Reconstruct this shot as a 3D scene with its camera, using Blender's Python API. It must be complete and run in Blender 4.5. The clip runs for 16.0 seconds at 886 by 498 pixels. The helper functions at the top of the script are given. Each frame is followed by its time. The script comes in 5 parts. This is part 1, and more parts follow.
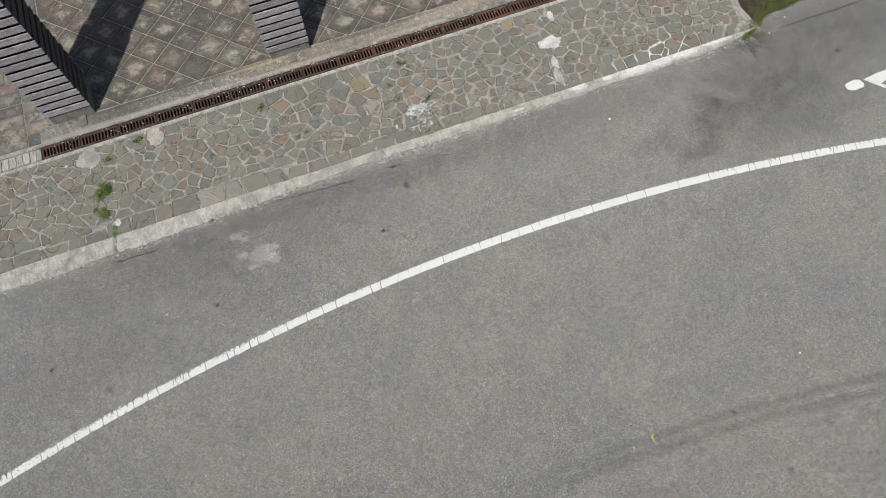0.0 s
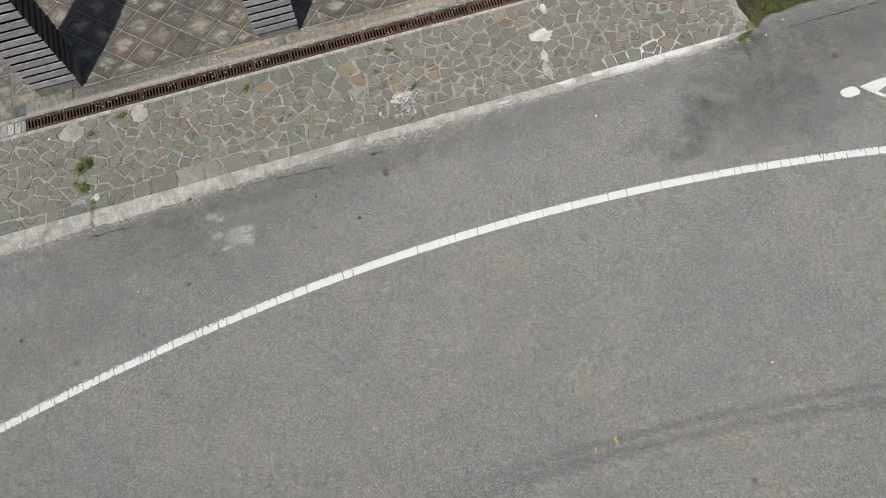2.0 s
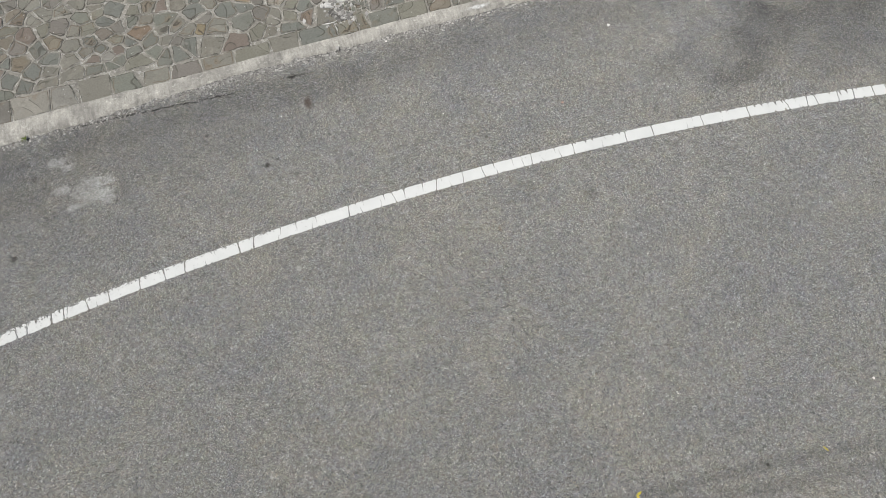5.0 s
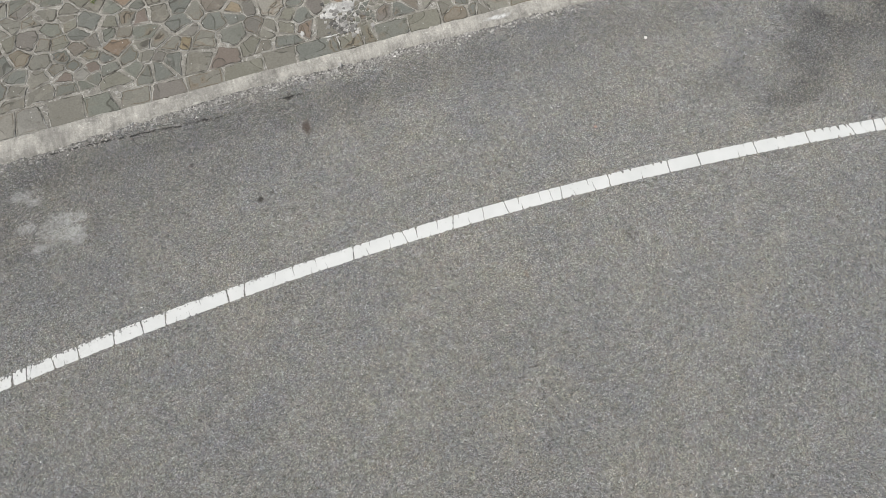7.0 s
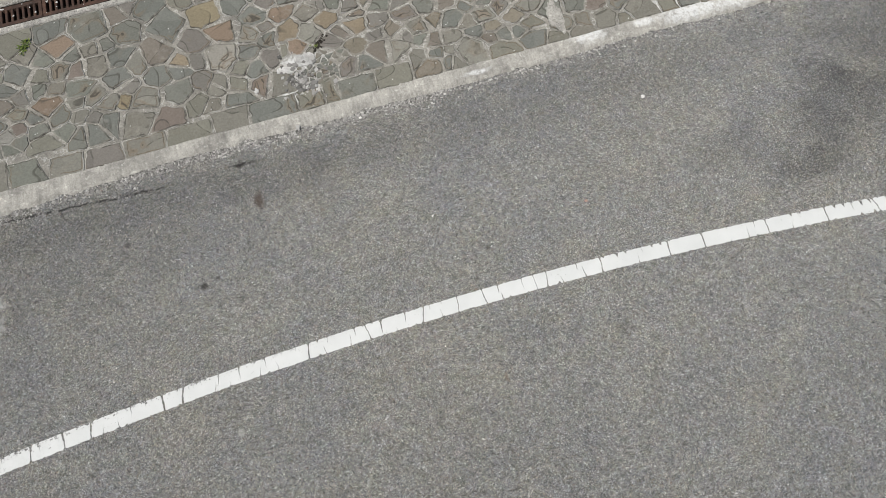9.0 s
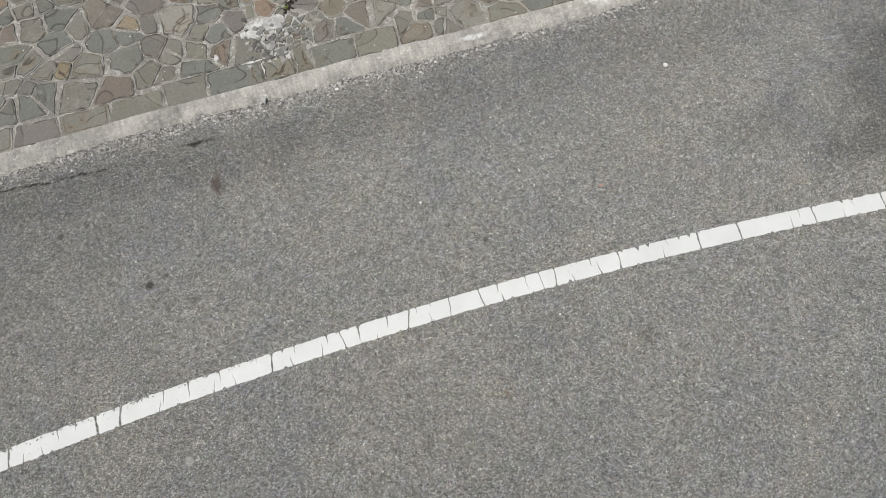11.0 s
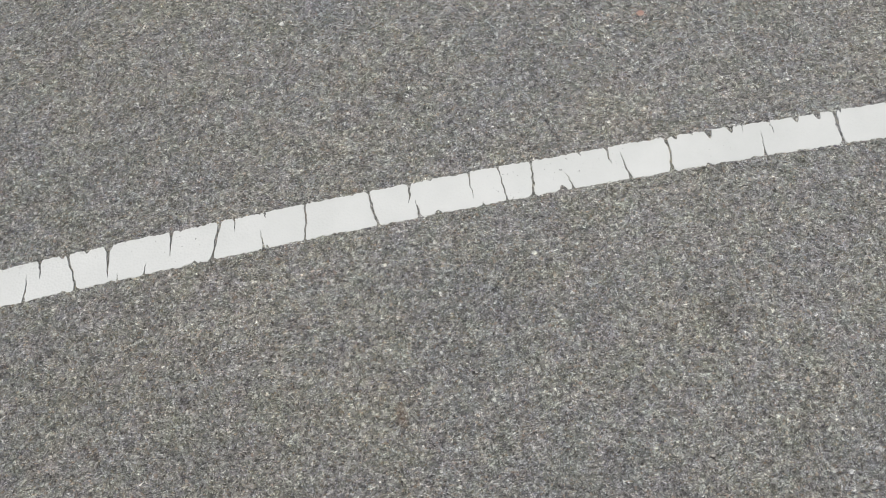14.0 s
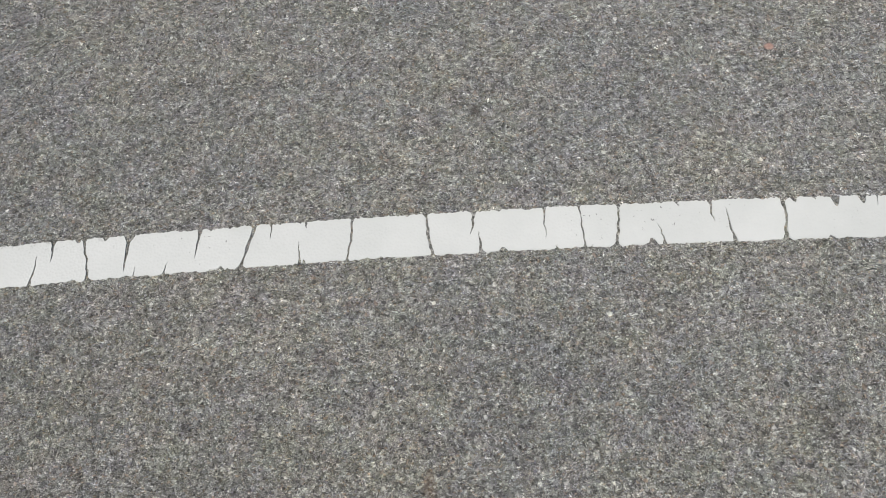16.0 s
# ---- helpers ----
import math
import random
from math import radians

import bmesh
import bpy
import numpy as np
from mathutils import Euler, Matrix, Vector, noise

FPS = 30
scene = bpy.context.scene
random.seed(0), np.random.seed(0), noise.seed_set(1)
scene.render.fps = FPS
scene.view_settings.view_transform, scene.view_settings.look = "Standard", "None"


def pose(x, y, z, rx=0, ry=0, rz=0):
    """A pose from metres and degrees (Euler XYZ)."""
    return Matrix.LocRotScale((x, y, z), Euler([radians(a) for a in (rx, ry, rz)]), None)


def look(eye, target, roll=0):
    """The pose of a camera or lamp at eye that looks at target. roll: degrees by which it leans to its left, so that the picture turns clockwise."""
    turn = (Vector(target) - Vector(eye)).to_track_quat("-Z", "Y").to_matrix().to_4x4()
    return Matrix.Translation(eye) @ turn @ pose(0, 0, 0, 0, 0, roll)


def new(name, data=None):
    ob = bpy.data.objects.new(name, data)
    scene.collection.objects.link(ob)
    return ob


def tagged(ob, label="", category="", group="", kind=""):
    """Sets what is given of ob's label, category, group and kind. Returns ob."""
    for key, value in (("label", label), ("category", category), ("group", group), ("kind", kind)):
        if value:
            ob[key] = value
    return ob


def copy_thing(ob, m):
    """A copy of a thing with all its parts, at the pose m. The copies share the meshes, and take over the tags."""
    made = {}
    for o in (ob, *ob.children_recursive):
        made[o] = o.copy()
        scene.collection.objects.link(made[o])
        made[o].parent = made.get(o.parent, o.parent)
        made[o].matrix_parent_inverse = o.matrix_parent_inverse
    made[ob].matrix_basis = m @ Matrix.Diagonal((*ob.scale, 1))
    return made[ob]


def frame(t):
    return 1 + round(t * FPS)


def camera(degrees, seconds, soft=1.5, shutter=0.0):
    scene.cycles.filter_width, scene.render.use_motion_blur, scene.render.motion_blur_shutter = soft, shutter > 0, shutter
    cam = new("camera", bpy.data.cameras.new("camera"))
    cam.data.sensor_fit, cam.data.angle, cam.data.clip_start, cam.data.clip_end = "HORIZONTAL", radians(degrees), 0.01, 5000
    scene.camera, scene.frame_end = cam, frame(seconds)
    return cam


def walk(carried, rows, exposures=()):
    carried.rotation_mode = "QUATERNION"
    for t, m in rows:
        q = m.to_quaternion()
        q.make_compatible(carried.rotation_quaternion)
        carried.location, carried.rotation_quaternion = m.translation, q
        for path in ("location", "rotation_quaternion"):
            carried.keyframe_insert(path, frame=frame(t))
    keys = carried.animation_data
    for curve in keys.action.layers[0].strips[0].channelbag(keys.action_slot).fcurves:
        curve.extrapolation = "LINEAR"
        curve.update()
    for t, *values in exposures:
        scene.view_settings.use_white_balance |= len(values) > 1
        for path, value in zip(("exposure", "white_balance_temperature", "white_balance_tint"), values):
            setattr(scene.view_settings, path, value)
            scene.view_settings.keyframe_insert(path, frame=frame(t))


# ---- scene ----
cam = camera(65.58, 16.0, soft=0.8)
ROWS = [
    (0.0, 3.483, -6.143, 7.553, 22.48, 1.64, -19.92),
    (0.5, 3.393, -6.108, 7.636, 22.29, 2.10, -18.64),
    (1.0, 3.077, -5.960, 7.699, 22.07, 2.77, -17.32),
    (1.5, 3.245, -6.070, 7.640, 22.22, 2.46, -16.52),
    (2.0, 3.940, -6.295, 7.457, 22.02, 1.80, -16.86),
    (2.5, 4.254, -6.366, 6.720, 21.87, 1.28, -17.08),
    (3.0, 4.388, -6.371, 5.579, 21.83, 1.20, -16.97),
    (3.5, 4.364, -6.421, 5.103, 21.65, 1.23, -16.92),
    (4.0, 4.394, -6.279, 5.058, 21.46, 1.37, -16.77),
    (4.5, 4.473, -5.944, 5.051, 21.23, 1.49, -16.70),
    (4.7, 4.490, -5.829, 5.051, 21.20, 1.51, -16.71),
    (6.8, 4.523, -5.237, 4.573, 20.91, 1.69, -16.72),
    (7.0, 4.548, -5.111, 4.521, 20.88, 1.70, -16.72),
    (7.5, 4.692, -4.855, 4.334, 20.92, 1.70, -16.85),
    (8.0, 4.887, -4.562, 4.220, 20.95, 1.60, -16.80),
    (8.2, 4.937, -4.428, 4.214, 20.94, 1.58, -16.81),
    (10.3, 4.919, -4.402, 3.838, 20.83, 1.37, -16.98),
    (10.5, 4.930, -4.351, 3.758, 20.82, 1.35, -16.99),
    (11.0, 5.013, -4.224, 3.510, 20.84, 1.24, -16.94),
    (11.5, 5.095, -4.075, 3.280, 20.76, 1.17, -17.12),
    (12.0, 5.198, -3.987, 3.020, 20.85, 1.15, -17.08),
    (12.5, 5.277, -3.978, 2.611, 21.07, 1.17, -16.94),
    (13.0, 5.349, -3.993, 2.073, 21.28, 1.17, -16.72),
    (13.5, 5.439, -4.030, 1.678, 21.37, 1.36, -16.03),
    (14.0, 5.502, -4.010, 1.584, 21.34, 1.53, -12.30),
    (14.5, 5.465, -3.979, 1.543, 21.35, 1.67, -9.54),
    (15.0, 5.432, -3.977, 1.491, 21.33, 1.82, -7.25),
    (15.5, 5.455, -3.973, 1.440, 21.19, 1.94, -6.49),
    (16.0, 5.486, -3.827, 1.400, 21.09, 1.96, -3.55),
]
walk(cam, [(t, pose(x, y, z, rx, ry, rz)) for t, x, y, z, rx, ry, rz in ROWS],
     exposures=[(0.0, 0.14), (2.5, 0.145), (3.5, 0.105), (8.0, 0.085), (11.0, 0.08), (13.5, -0.06), (16.0, -0.11)])

# ---- sky and sun ----
SUN_AZ, SUN_EL = radians(239.0), radians(68.3)
world = bpy.data.worlds.new("sky")
scene.world = world
world.use_nodes = True
wn = world.node_tree.nodes
sky = wn.new("ShaderNodeTexSky")
sky.sky_type, sky.sun_disc = "NISHITA", False
sky.sun_elevation, sky.sun_rotation = SUN_EL, math.pi / 2 - SUN_AZ
sky.air_density, sky.dust_density = 1.0, 2.0
world.node_tree.links.new(sky.outputs[0], wn["Background"].inputs[0])
wn["Background"].inputs[1].default_value = 0.062
sun_data = bpy.data.lights.new("sun", "SUN")
sun_data.energy, sun_data.angle, sun_data.color = 3.30, radians(0.6), (1.0, 0.97, 0.92)
sun = new("sun", sun_data)
sun.matrix_world = look((math.cos(SUN_AZ) * math.cos(SUN_EL) * 30, math.sin(SUN_AZ) * math.cos(SUN_EL) * 30, math.sin(SUN_EL) * 30), (0, 0, 0))


# ---- material kit ----
class Kit:
    """A short wrapper for a node tree."""

    def __init__(self, name, rough=0.9, metal=0.0, spec=0.3):
        self.mat = bpy.data.materials.new(name)
        self.mat.use_nodes = True
        self.nt = self.mat.node_tree
        self.bsdf = self.nt.nodes["Principled BSDF"]
        self.bsdf.inputs["Roughness"].default_value = rough
        self.bsdf.inputs["Metallic"].default_value = metal
        self.bsdf.inputs["Specular IOR Level"].default_value = spec
        self.bsdf.inputs["Diffuse Roughness"].default_value = 1.0 if rough > 0.75 else 0.2
        self.geo = None

    def node(self, kind, **props):
        n = self.nt.nodes.new(kind)
        for k, v in props.items():
            if k == "operation":
                n.operation = v
            elif k == "data_type":
                n.data_type = v
            elif k == "blend_type":
                n.blend_type = v
            elif k == "feature":
                n.feature = v
            elif k == "interpolation_type":
                n.interpolation_type = v
        return n

    def put(self, socket, value):
        if isinstance(value, bpy.types.NodeSocket):
            self.nt.links.new(value, socket)
        elif value is not None:
            socket.default_value = value

    def at(self):
        """World-sized coordinates, shared by all things (they stand unrotated at their own origins)."""
        if self.geo is None:
            self.geo = self.node("ShaderNodeNewGeometry")
        return self.geo.outputs["Position"]

    def math(self, op, a, b=None, c=None, clamp=False):
        n = self.node("ShaderNodeMath", operation=op)
        n.use_clamp = clamp
        for s, v in zip(n.inputs, (a, b, c)):
            self.put(s, v)
        return n.outputs[0]

    def vec(self, op, a, b=None):
        n = self.node("ShaderNodeVectorMath", operation=op)
        self.put(n.inputs[0], a)
        self.put(n.inputs[1], b)
        return n.outputs["Value"] if op in ("LENGTH", "DISTANCE") else n.outputs[0]

    def noise(self, scale, detail=3.0, rough=0.55, where=None, dist=0.0, color=False):
        n = self.node("ShaderNodeTexNoise")
        self.put(n.inputs["Vector"], where or self.at())
        n.inputs["Scale"].default_value, n.inputs["Detail"].default_value = scale, detail
        n.inputs["Roughness"].default_value, n.inputs["Distortion"].default_value = rough, dist
        return n.outputs["Color" if color else "Fac"]

    def cells(self, scale, where=None, feature="F1", out="Color", rand=1.0):
        n = self.node("ShaderNodeTexVoronoi", feature=feature)
        self.put(n.inputs["Vector"], where or self.at())
        n.inputs["Scale"].default_value, n.inputs["Randomness"].default_value = scale, rand
        return n.outputs[out]

    def ramp(self, fac, stops, const=False):
        n = self.node("ShaderNodeValToRGB")
        self.put(n.inputs[0], fac)
        el = n.color_ramp.elements
        n.color_ramp.interpolation = "CONSTANT" if const else "LINEAR"
        while len(el) < len(stops):
            el.new(0.5)
        for e, (p, c) in zip(el, stops):
            e.position = p
            e.color = (*c, 1) if isinstance(c, tuple) else (c, c, c, 1)
        return n.outputs[0]

    def smooth(self, v, lo, hi, out_lo=0.0, out_hi=1.0):
        n = self.node("ShaderNodeMapRange", interpolation_type="SMOOTHSTEP")
        for s, x in zip(n.inputs, (v, lo, hi, out_lo, out_hi)):
            self.put(s, x)
        return n.outputs[0]

    def mix(self, fac, a, b, mode="MIX"):
        n = self.node("ShaderNodeMix", data_type="RGBA", blend_type=mode)
        self.put(n.inputs[0], fac)
        for s, v in ((n.inputs[6], a), (n.inputs[7], b)):
            self.put(s, (*v, 1) if isinstance(v, tuple) and len(v) == 3 else v)
        return n.outputs[2]

    def split(self, v):
        n = self.node("ShaderNodeSeparateXYZ")
        self.put(n.inputs[0], v)
        return n.outputs

    def blot(self, x, y, rx, ry, ragged=0.5, scale=25.0, soft=0.35):
        """A stain's mask: 1 inside, with a ragged border."""
        off = self.vec("SUBTRACT", self.at(), (x, y, 0.0))
        off = self.vec("MULTIPLY", off, (1 / rx, 1 / ry, 0.0))
        d = self.vec("LENGTH", off)
        d = self.math("ADD", d, self.math("MULTIPLY", self.math("SUBTRACT", self.noise(scale, 4, 0.65), 0.5), ragged * 2))
        return self.smooth(d, 1.0 + soft, 1.0 - soft)

    def bump(self, height, dist=0.002, strength=1.0, under=None):
        n = self.node("ShaderNodeBump")
        n.inputs["Distance"].default_value, n.inputs["Strength"].default_value = dist, strength
        self.put(n.inputs["Height"], height)
        if under is not None:
            self.put(n.inputs["Normal"], under)
        return n.outputs[0]

    def done(self, color, normal=None, rough=None):
        self.put(self.bsdf.inputs["Base Color"], color)
        self.put(self.bsdf.inputs["Roughness"], rough)
        self.put(self.bsdf.inputs["Normal"], normal)
        return self.mat


def asphalt_material():
    k = Kit("worn_asphalt", 0.88, 0, 0.25)
    warp = k.vec("ADD", k.at(), k.vec("MULTIPLY", k.noise(90, 2, color=True), (0.010, 0.010, 0.010)))
    # flaky grains, lying one way in some spots and across in others
    along, across = k.vec("MULTIPLY", warp, (0.62, 1.30, 1.0)), k.vec("MULTIPLY", warp, (1.30, 0.62, 1.0))
    grain = k.split(k.cells(285, along))
    tones = [(0.0, (0.070, 0.070, 0.066)), (0.10, (0.125, 0.125, 0.118)), (0.35, (0.215, 0.216, 0.205)), (0.65, (0.300, 0.301, 0.285)),
             (0.86, (0.395, 0.395, 0.375)), (0.96, (0.47, 0.47, 0.45)), (1.0, (0.58, 0.58, 0.555))]
    stone = k.ramp(grain[0], tones)
    # a few rusty, violet and olive stones
    stone = k.mix(k.smooth(grain[1], 0.87, 0.95, 0, 0.60), stone, (0.31, 0.225, 0.155))
    stone = k.mix(k.smooth(grain[2], 0.76, 0.92, 0, 0.45), stone, (0.215, 0.210, 0.262))
    stone = k.mix(k.smooth(grain[2], 0.22, 0.08, 0, 0.45), stone, (0.262, 0.248, 0.180))
    stone = k.mix(1.0, stone, k.smooth(k.cells(285, along, "DISTANCE_TO_EDGE", "Distance"), 0.0, 0.14, 0.29, 1.11), "MULTIPLY")
    dust = k.split(k.cells(400, across))
    fines = k.mix(1.0, k.ramp(dust[0], tones), k.smooth(k.cells(400, across, "DISTANCE_TO_EDGE", "Distance"), 0.0, 0.16, 0.36, 1.10), "MULTIPLY")
    body = k.mix(k.smooth(k.noise(130, 3, 0.6), 0.50, 0.55), stone, fines)
    chunk = k.split(k.cells(120, warp))
    rim = k.cells(120, warp, "DISTANCE_TO_EDGE", "Distance")
    big = k.ramp(chunk[0], [(0.0, (0.11, 0.110, 0.104)), (0.3, (0.21, 0.210, 0.20)), (0.65, (0.30, 0.300, 0.283)), (0.88, (0.40, 0.397, 0.37)), (1.0, (0.56, 0.555, 0.525))])
    big = k.mix(k.smooth(chunk[2], 0.84, 0.92, 0, 0.6), big, (0.33, 0.255, 0.205))
    big = k.mix(1.0, big, k.ramp(k.noise(400, 3, 0.6), [(0.3, 0.84), (0.7, 1.14)]), "MULTIPLY")
    big = k.mix(1.0, big, k.smooth(rim, 0.08, 0.20, 0.55, 1.0), "MULTIPLY")
    body = k.mix(k.math("MULTIPLY", k.math("GREATER_THAN", chunk[1], 0.84), k.smooth(rim, 0.07, 0.10)), body, big)
    # open pores, clotted aggregate, then patchy tone at the scale of a hand, an arm and a lane
    pore = k.split(k.cells(150, warp))
    body = k.mix(k.math("MULTIPLY", k.math("GREATER_THAN", pore[1], 0.925), k.smooth(k.cells(150, warp, out="Distance"), 0.42, 0.25, 0, 0.85)), body, (0.030, 0.029, 0.028))
    body = k.mix(1.0, body, k.ramp(pore[2], [(0.0, 0.78), (0.5, 1.0), (1.0, 1.22)]), "MULTIPLY")
    body = k.mix(1.0, body, k.ramp(k.split(k.cells(105, warp))[0], [(0.0, 0.69), (0.3, 0.94), (0.7, 1.06), (1.0, 1.33)]), "MULTIPLY")
    body = k.mix(1.0, body, k.ramp(k.noise(64, 4, 0.85), [(0.34, 0.80), (0.5, 1.0), (0.66, 1.22)]), "MULTIPLY")
    body = k.mix(1.0, body, k.ramp(k.noise(34, 5, 0.75), [(0.34, (0.945, 0.955, 1.02)), (0.5, (1.0, 1.0, 1.0)), (0.66, (1.05, 1.01, 0.955))]), "MULTIPLY")
    body = k.mix(1.0, body, k.ramp(k.noise(15, 4, 0.7, None, 0.4), [(0.32, (0.985, 1.02, 0.975)), (0.5, (1.0, 1.0, 1.0)), (0.68, (1.025, 0.985, 1.005))]), "MULTIPLY")
    body = k.mix(1.0, body, k.ramp(k.noise(5.5, 4, 0.6), [(0.34, (0.975, 0.975, 1.015)), (0.66, (1.02, 1.01, 0.975))]), "MULTIPLY")
    body = k.mix(1.0, body, k.ramp(k.noise(14, 4, 0.7), [(0.32, 0.92), (0.68, 1.08)]), "MULTIPLY")
    body = k.mix(1.0, body, k.ramp(k.split(k.cells(52, warp))[1], [(0.0, 0.91), (0.5, 1.0), (1.0, 1.09)]), "MULTIPLY")
    body = k.mix(1.0, body, (1.008, 1.024, 1.020), "MULTIPLY")
    # scattered pits and pale chips
    pits = k.math("MULTIPLY", k.smooth(k.split(k.cells(6.5))[0], 0.72, 0.78), k.smooth(k.math("ADD", k.cells(6.5, out="Distance"), k.math("MULTIPLY", k.noise(70, 3), 0.05)), 0.085, 0.055))
    body = k.mix(k.math("MULTIPLY", pits, 0.62), body, (0.035, 0.033, 0.031))
    chips = k.math("MULTIPLY", k.smooth(k.split(k.cells(8.0))[1], 0.78, 0.82), k.smooth(k.cells(8.0, out="Distance"), 0.050, 0.036))
    body = k.mix(k.math("MULTIPLY", chips, 0.6), body, (0.62, 0.61, 0.57))
    body = k.mix(1.0, body, k.ramp(k.noise(2.2, 5, 0.6), [(0.3, (0.94, 0.945, 0.955)), (0.7, (1.06, 1.05, 1.035))]), "MULTIPLY")
    body = k.mix(1.0, body, k.ramp(k.noise(1.1, 4, 0.6, None, 0.5), [(0.36, (0.994, 0.994, 1.014)), (0.5, (1.0, 1.0, 1.0)), (0.64, (1.012, 0.999, 0.985))]), "MULTIPLY")
    body = k.mix(1.0, body, k.ramp(k.noise(0.55, 3, 0.5), [(0.35, (0.955, 0.962, 0.972)), (0.65, (1.035, 1.03, 1.01))]), "MULTIPLY")
    sx, sy, _ = k.split(k.at())
    # polished tyre tracks along the bend
    fade = k.smooth(sx, 3.2, 5.6, 0.15, 1.0)
    for y0, x0, bend, half, depth in ((-5.915, 4.55, 0.0208, 0.048, 0.27), (-6.045, 4.55, 0.0226, 0.060, 0.23)):
        run = k.math("MULTIPLY", k.math("POWER", k.math("SUBTRACT", sx, x0), 2.0), bend)
        off = k.math("ABSOLUTE", k.math("ADD", k.math("SUBTRACT", sy, y0), run))
        off = k.math("ADD", off, k.math("MULTIPLY", k.noise(9, 3), 0.05))
        mask = k.math("MULTIPLY", k.smooth(off, half + 0.05, half - 0.02), fade)
        body = k.mix(k.math("MULTIPLY", mask, depth), body, (0.045, 0.045, 0.05))
    # dark dirt on the apron by the end of the pavement, then smaller oil spots
    for x, y, rx, ry, depth, ragged in ((8.85, -2.42, 0.55, 0.40, 0.17, 0.7), (8.20, -2.58, 0.36, 0.24, 0.17, 1.0), (8.36, -2.45, 0.08, 0.07, 0.25, 0.9), (8.6, -2.75, 0.9, 0.5, 0.16, 0.7), (9.2, -2.1, 0.9, 0.55, 0.25, 0.7), (7.84, -3.01, 0.30, 0.12, 0.40, 0.9), (8.04, -2.78, 0.18, 0.16, 0.34, 0.9), (8.25, -2.50, 0.20, 0.22, 0.28, 1.0),
                                        (7.38, -2.74, 0.22, 0.13, 0.22, 0.9), (10.2, -2.2, 1.2, 0.55, 0.3, 0.6), (10.9, -1.8, 1.3, 0.5, 0.34, 0.6), (9.4, -2.9, 0.9, 0.45, 0.28, 0.7), (9.2, -1.75, 0.25, 0.10, 0.5, 0.8), (9.17, -1.88, 0.035, 0.16, 0.6, 0.8),
                                        (3.4, -1.95, 1.9, 0.16, 0.26, 0.8),
                                        (0.9, -2.15, 1.2, 0.45, 0.20, 0.9), (2.6, -2.15, 1.6, 0.36, 0.22, 0.8), (2.2, -2.75, 0.9, 0.35, 0.12, 0.9), (6.3, -1.98, 1.9, 0.24, 0.20, 0.8),
                                        (0.2, -3.0, 0.9, 0.35, 0.14, 0.9)):
        body = k.mix(k.math("MULTIPLY", k.blot(x, y, rx, ry, ragged, 4.0, 0.6), k.smooth(k.noise(70, 4, 0.85), 0.38, 0.60, 0.10 * depth, 1.45 * depth)), body, (0.035, 0.035, 0.037))
    for x, y, r, depth in ((3.755, -2.65, 0.024, 0.8), (3.85, -2.62, 0.014, 0.5), (4.13, -1.863, 0.022, 0.7), (1.65, -2.87, 0.022, 0.7),
                           (-0.29, -2.97, 0.022, 0.75), (0.30, -3.41, 0.04, 0.4), (6.21, -3.69, 0.050, 0.28), (3.98, -2.80, 0.025, 0.3), (5.57, -2.94, 0.014, 0.6),
                           (6.88, -6.72, 0.03, 0.5), (3.32, -2.22, 0.02, 0.45),
                           (10.2, -2.3, 0.032, 0.6), (1.86, -2.2, 0.03, 0.4), (6.43, -5.461, 0.014, 0.6), (6.62, -6.0, 0.014, 0.6)):
        body = k.mix(k.math("MULTIPLY", k.blot(x, y, r, r, 0.8, 45.0, 0.55), depth), body, (0.03, 0.027, 0.024))
    body = k.mix(k.math("MULTIPLY", k.blot(4.212, -2.160, 0.032, 0.060, 0.9, 30.0, 0.6), 0.75), body, (0.075, 0.055, 0.042))
    rust = k.math("MULTIPLY", k.blot(5.415, -3.77, 0.014, 0.026, 0.8, 60.0, 0.5), 0.25)
    body = k.mix(rust, body, (0.16, 0.075, 0.035))
    body = k.mix(k.math("MULTIPLY", k.blot(3.81, -3.62, 0.022, 0.026, 0.4, 60), 0.55), body, (0.42, 0.42, 0.38))
    body = k.mix(k.math("MULTIPLY", k.blot(6.29, -2.82, 0.011, 0.009, 0.3, 60), 0.8), body, (0.45, 0.27, 0.22))
    # dried cement slops
    for x, y, rx, ry in ((2.31, -2.44, 0.16, 0.12), (2.42, -2.52, 0.08, 0.06), (2.06, -2.09, 0.105, 0.04), (2.15, -2.55, 0.06, 0.03), (2.44, -2.38, 0.07, 0.05), (2.08, -2.37, 0.06, 0.035), (2.15, -2.16, 0.06, 0.03)):
        m = k.math("MULTIPLY", k.blot(x, y, rx, ry, 1.5, 13.0, 0.35), k.smooth(k.noise(42, 5, 0.8), 0.38, 0.62, 0.10, 0.52))
        body = k.mix(m, body, (0.48, 0.485, 0.465))
    # moss creeping from the verge
    m = k.math("MULTIPLY", k.blot(9.33, -1.70, 0.16, 0.05, 0.9, 14.0, 0.5), 0.55)
    body = k.mix(m, body, (0.07, 0.075, 0.035))
    # cracks along the pavement
    wob = k.math("MULTIPLY", k.math("SUBTRACT", k.noise(3.0, 9, 0.85), 0.5), 0.13)
    crack = None
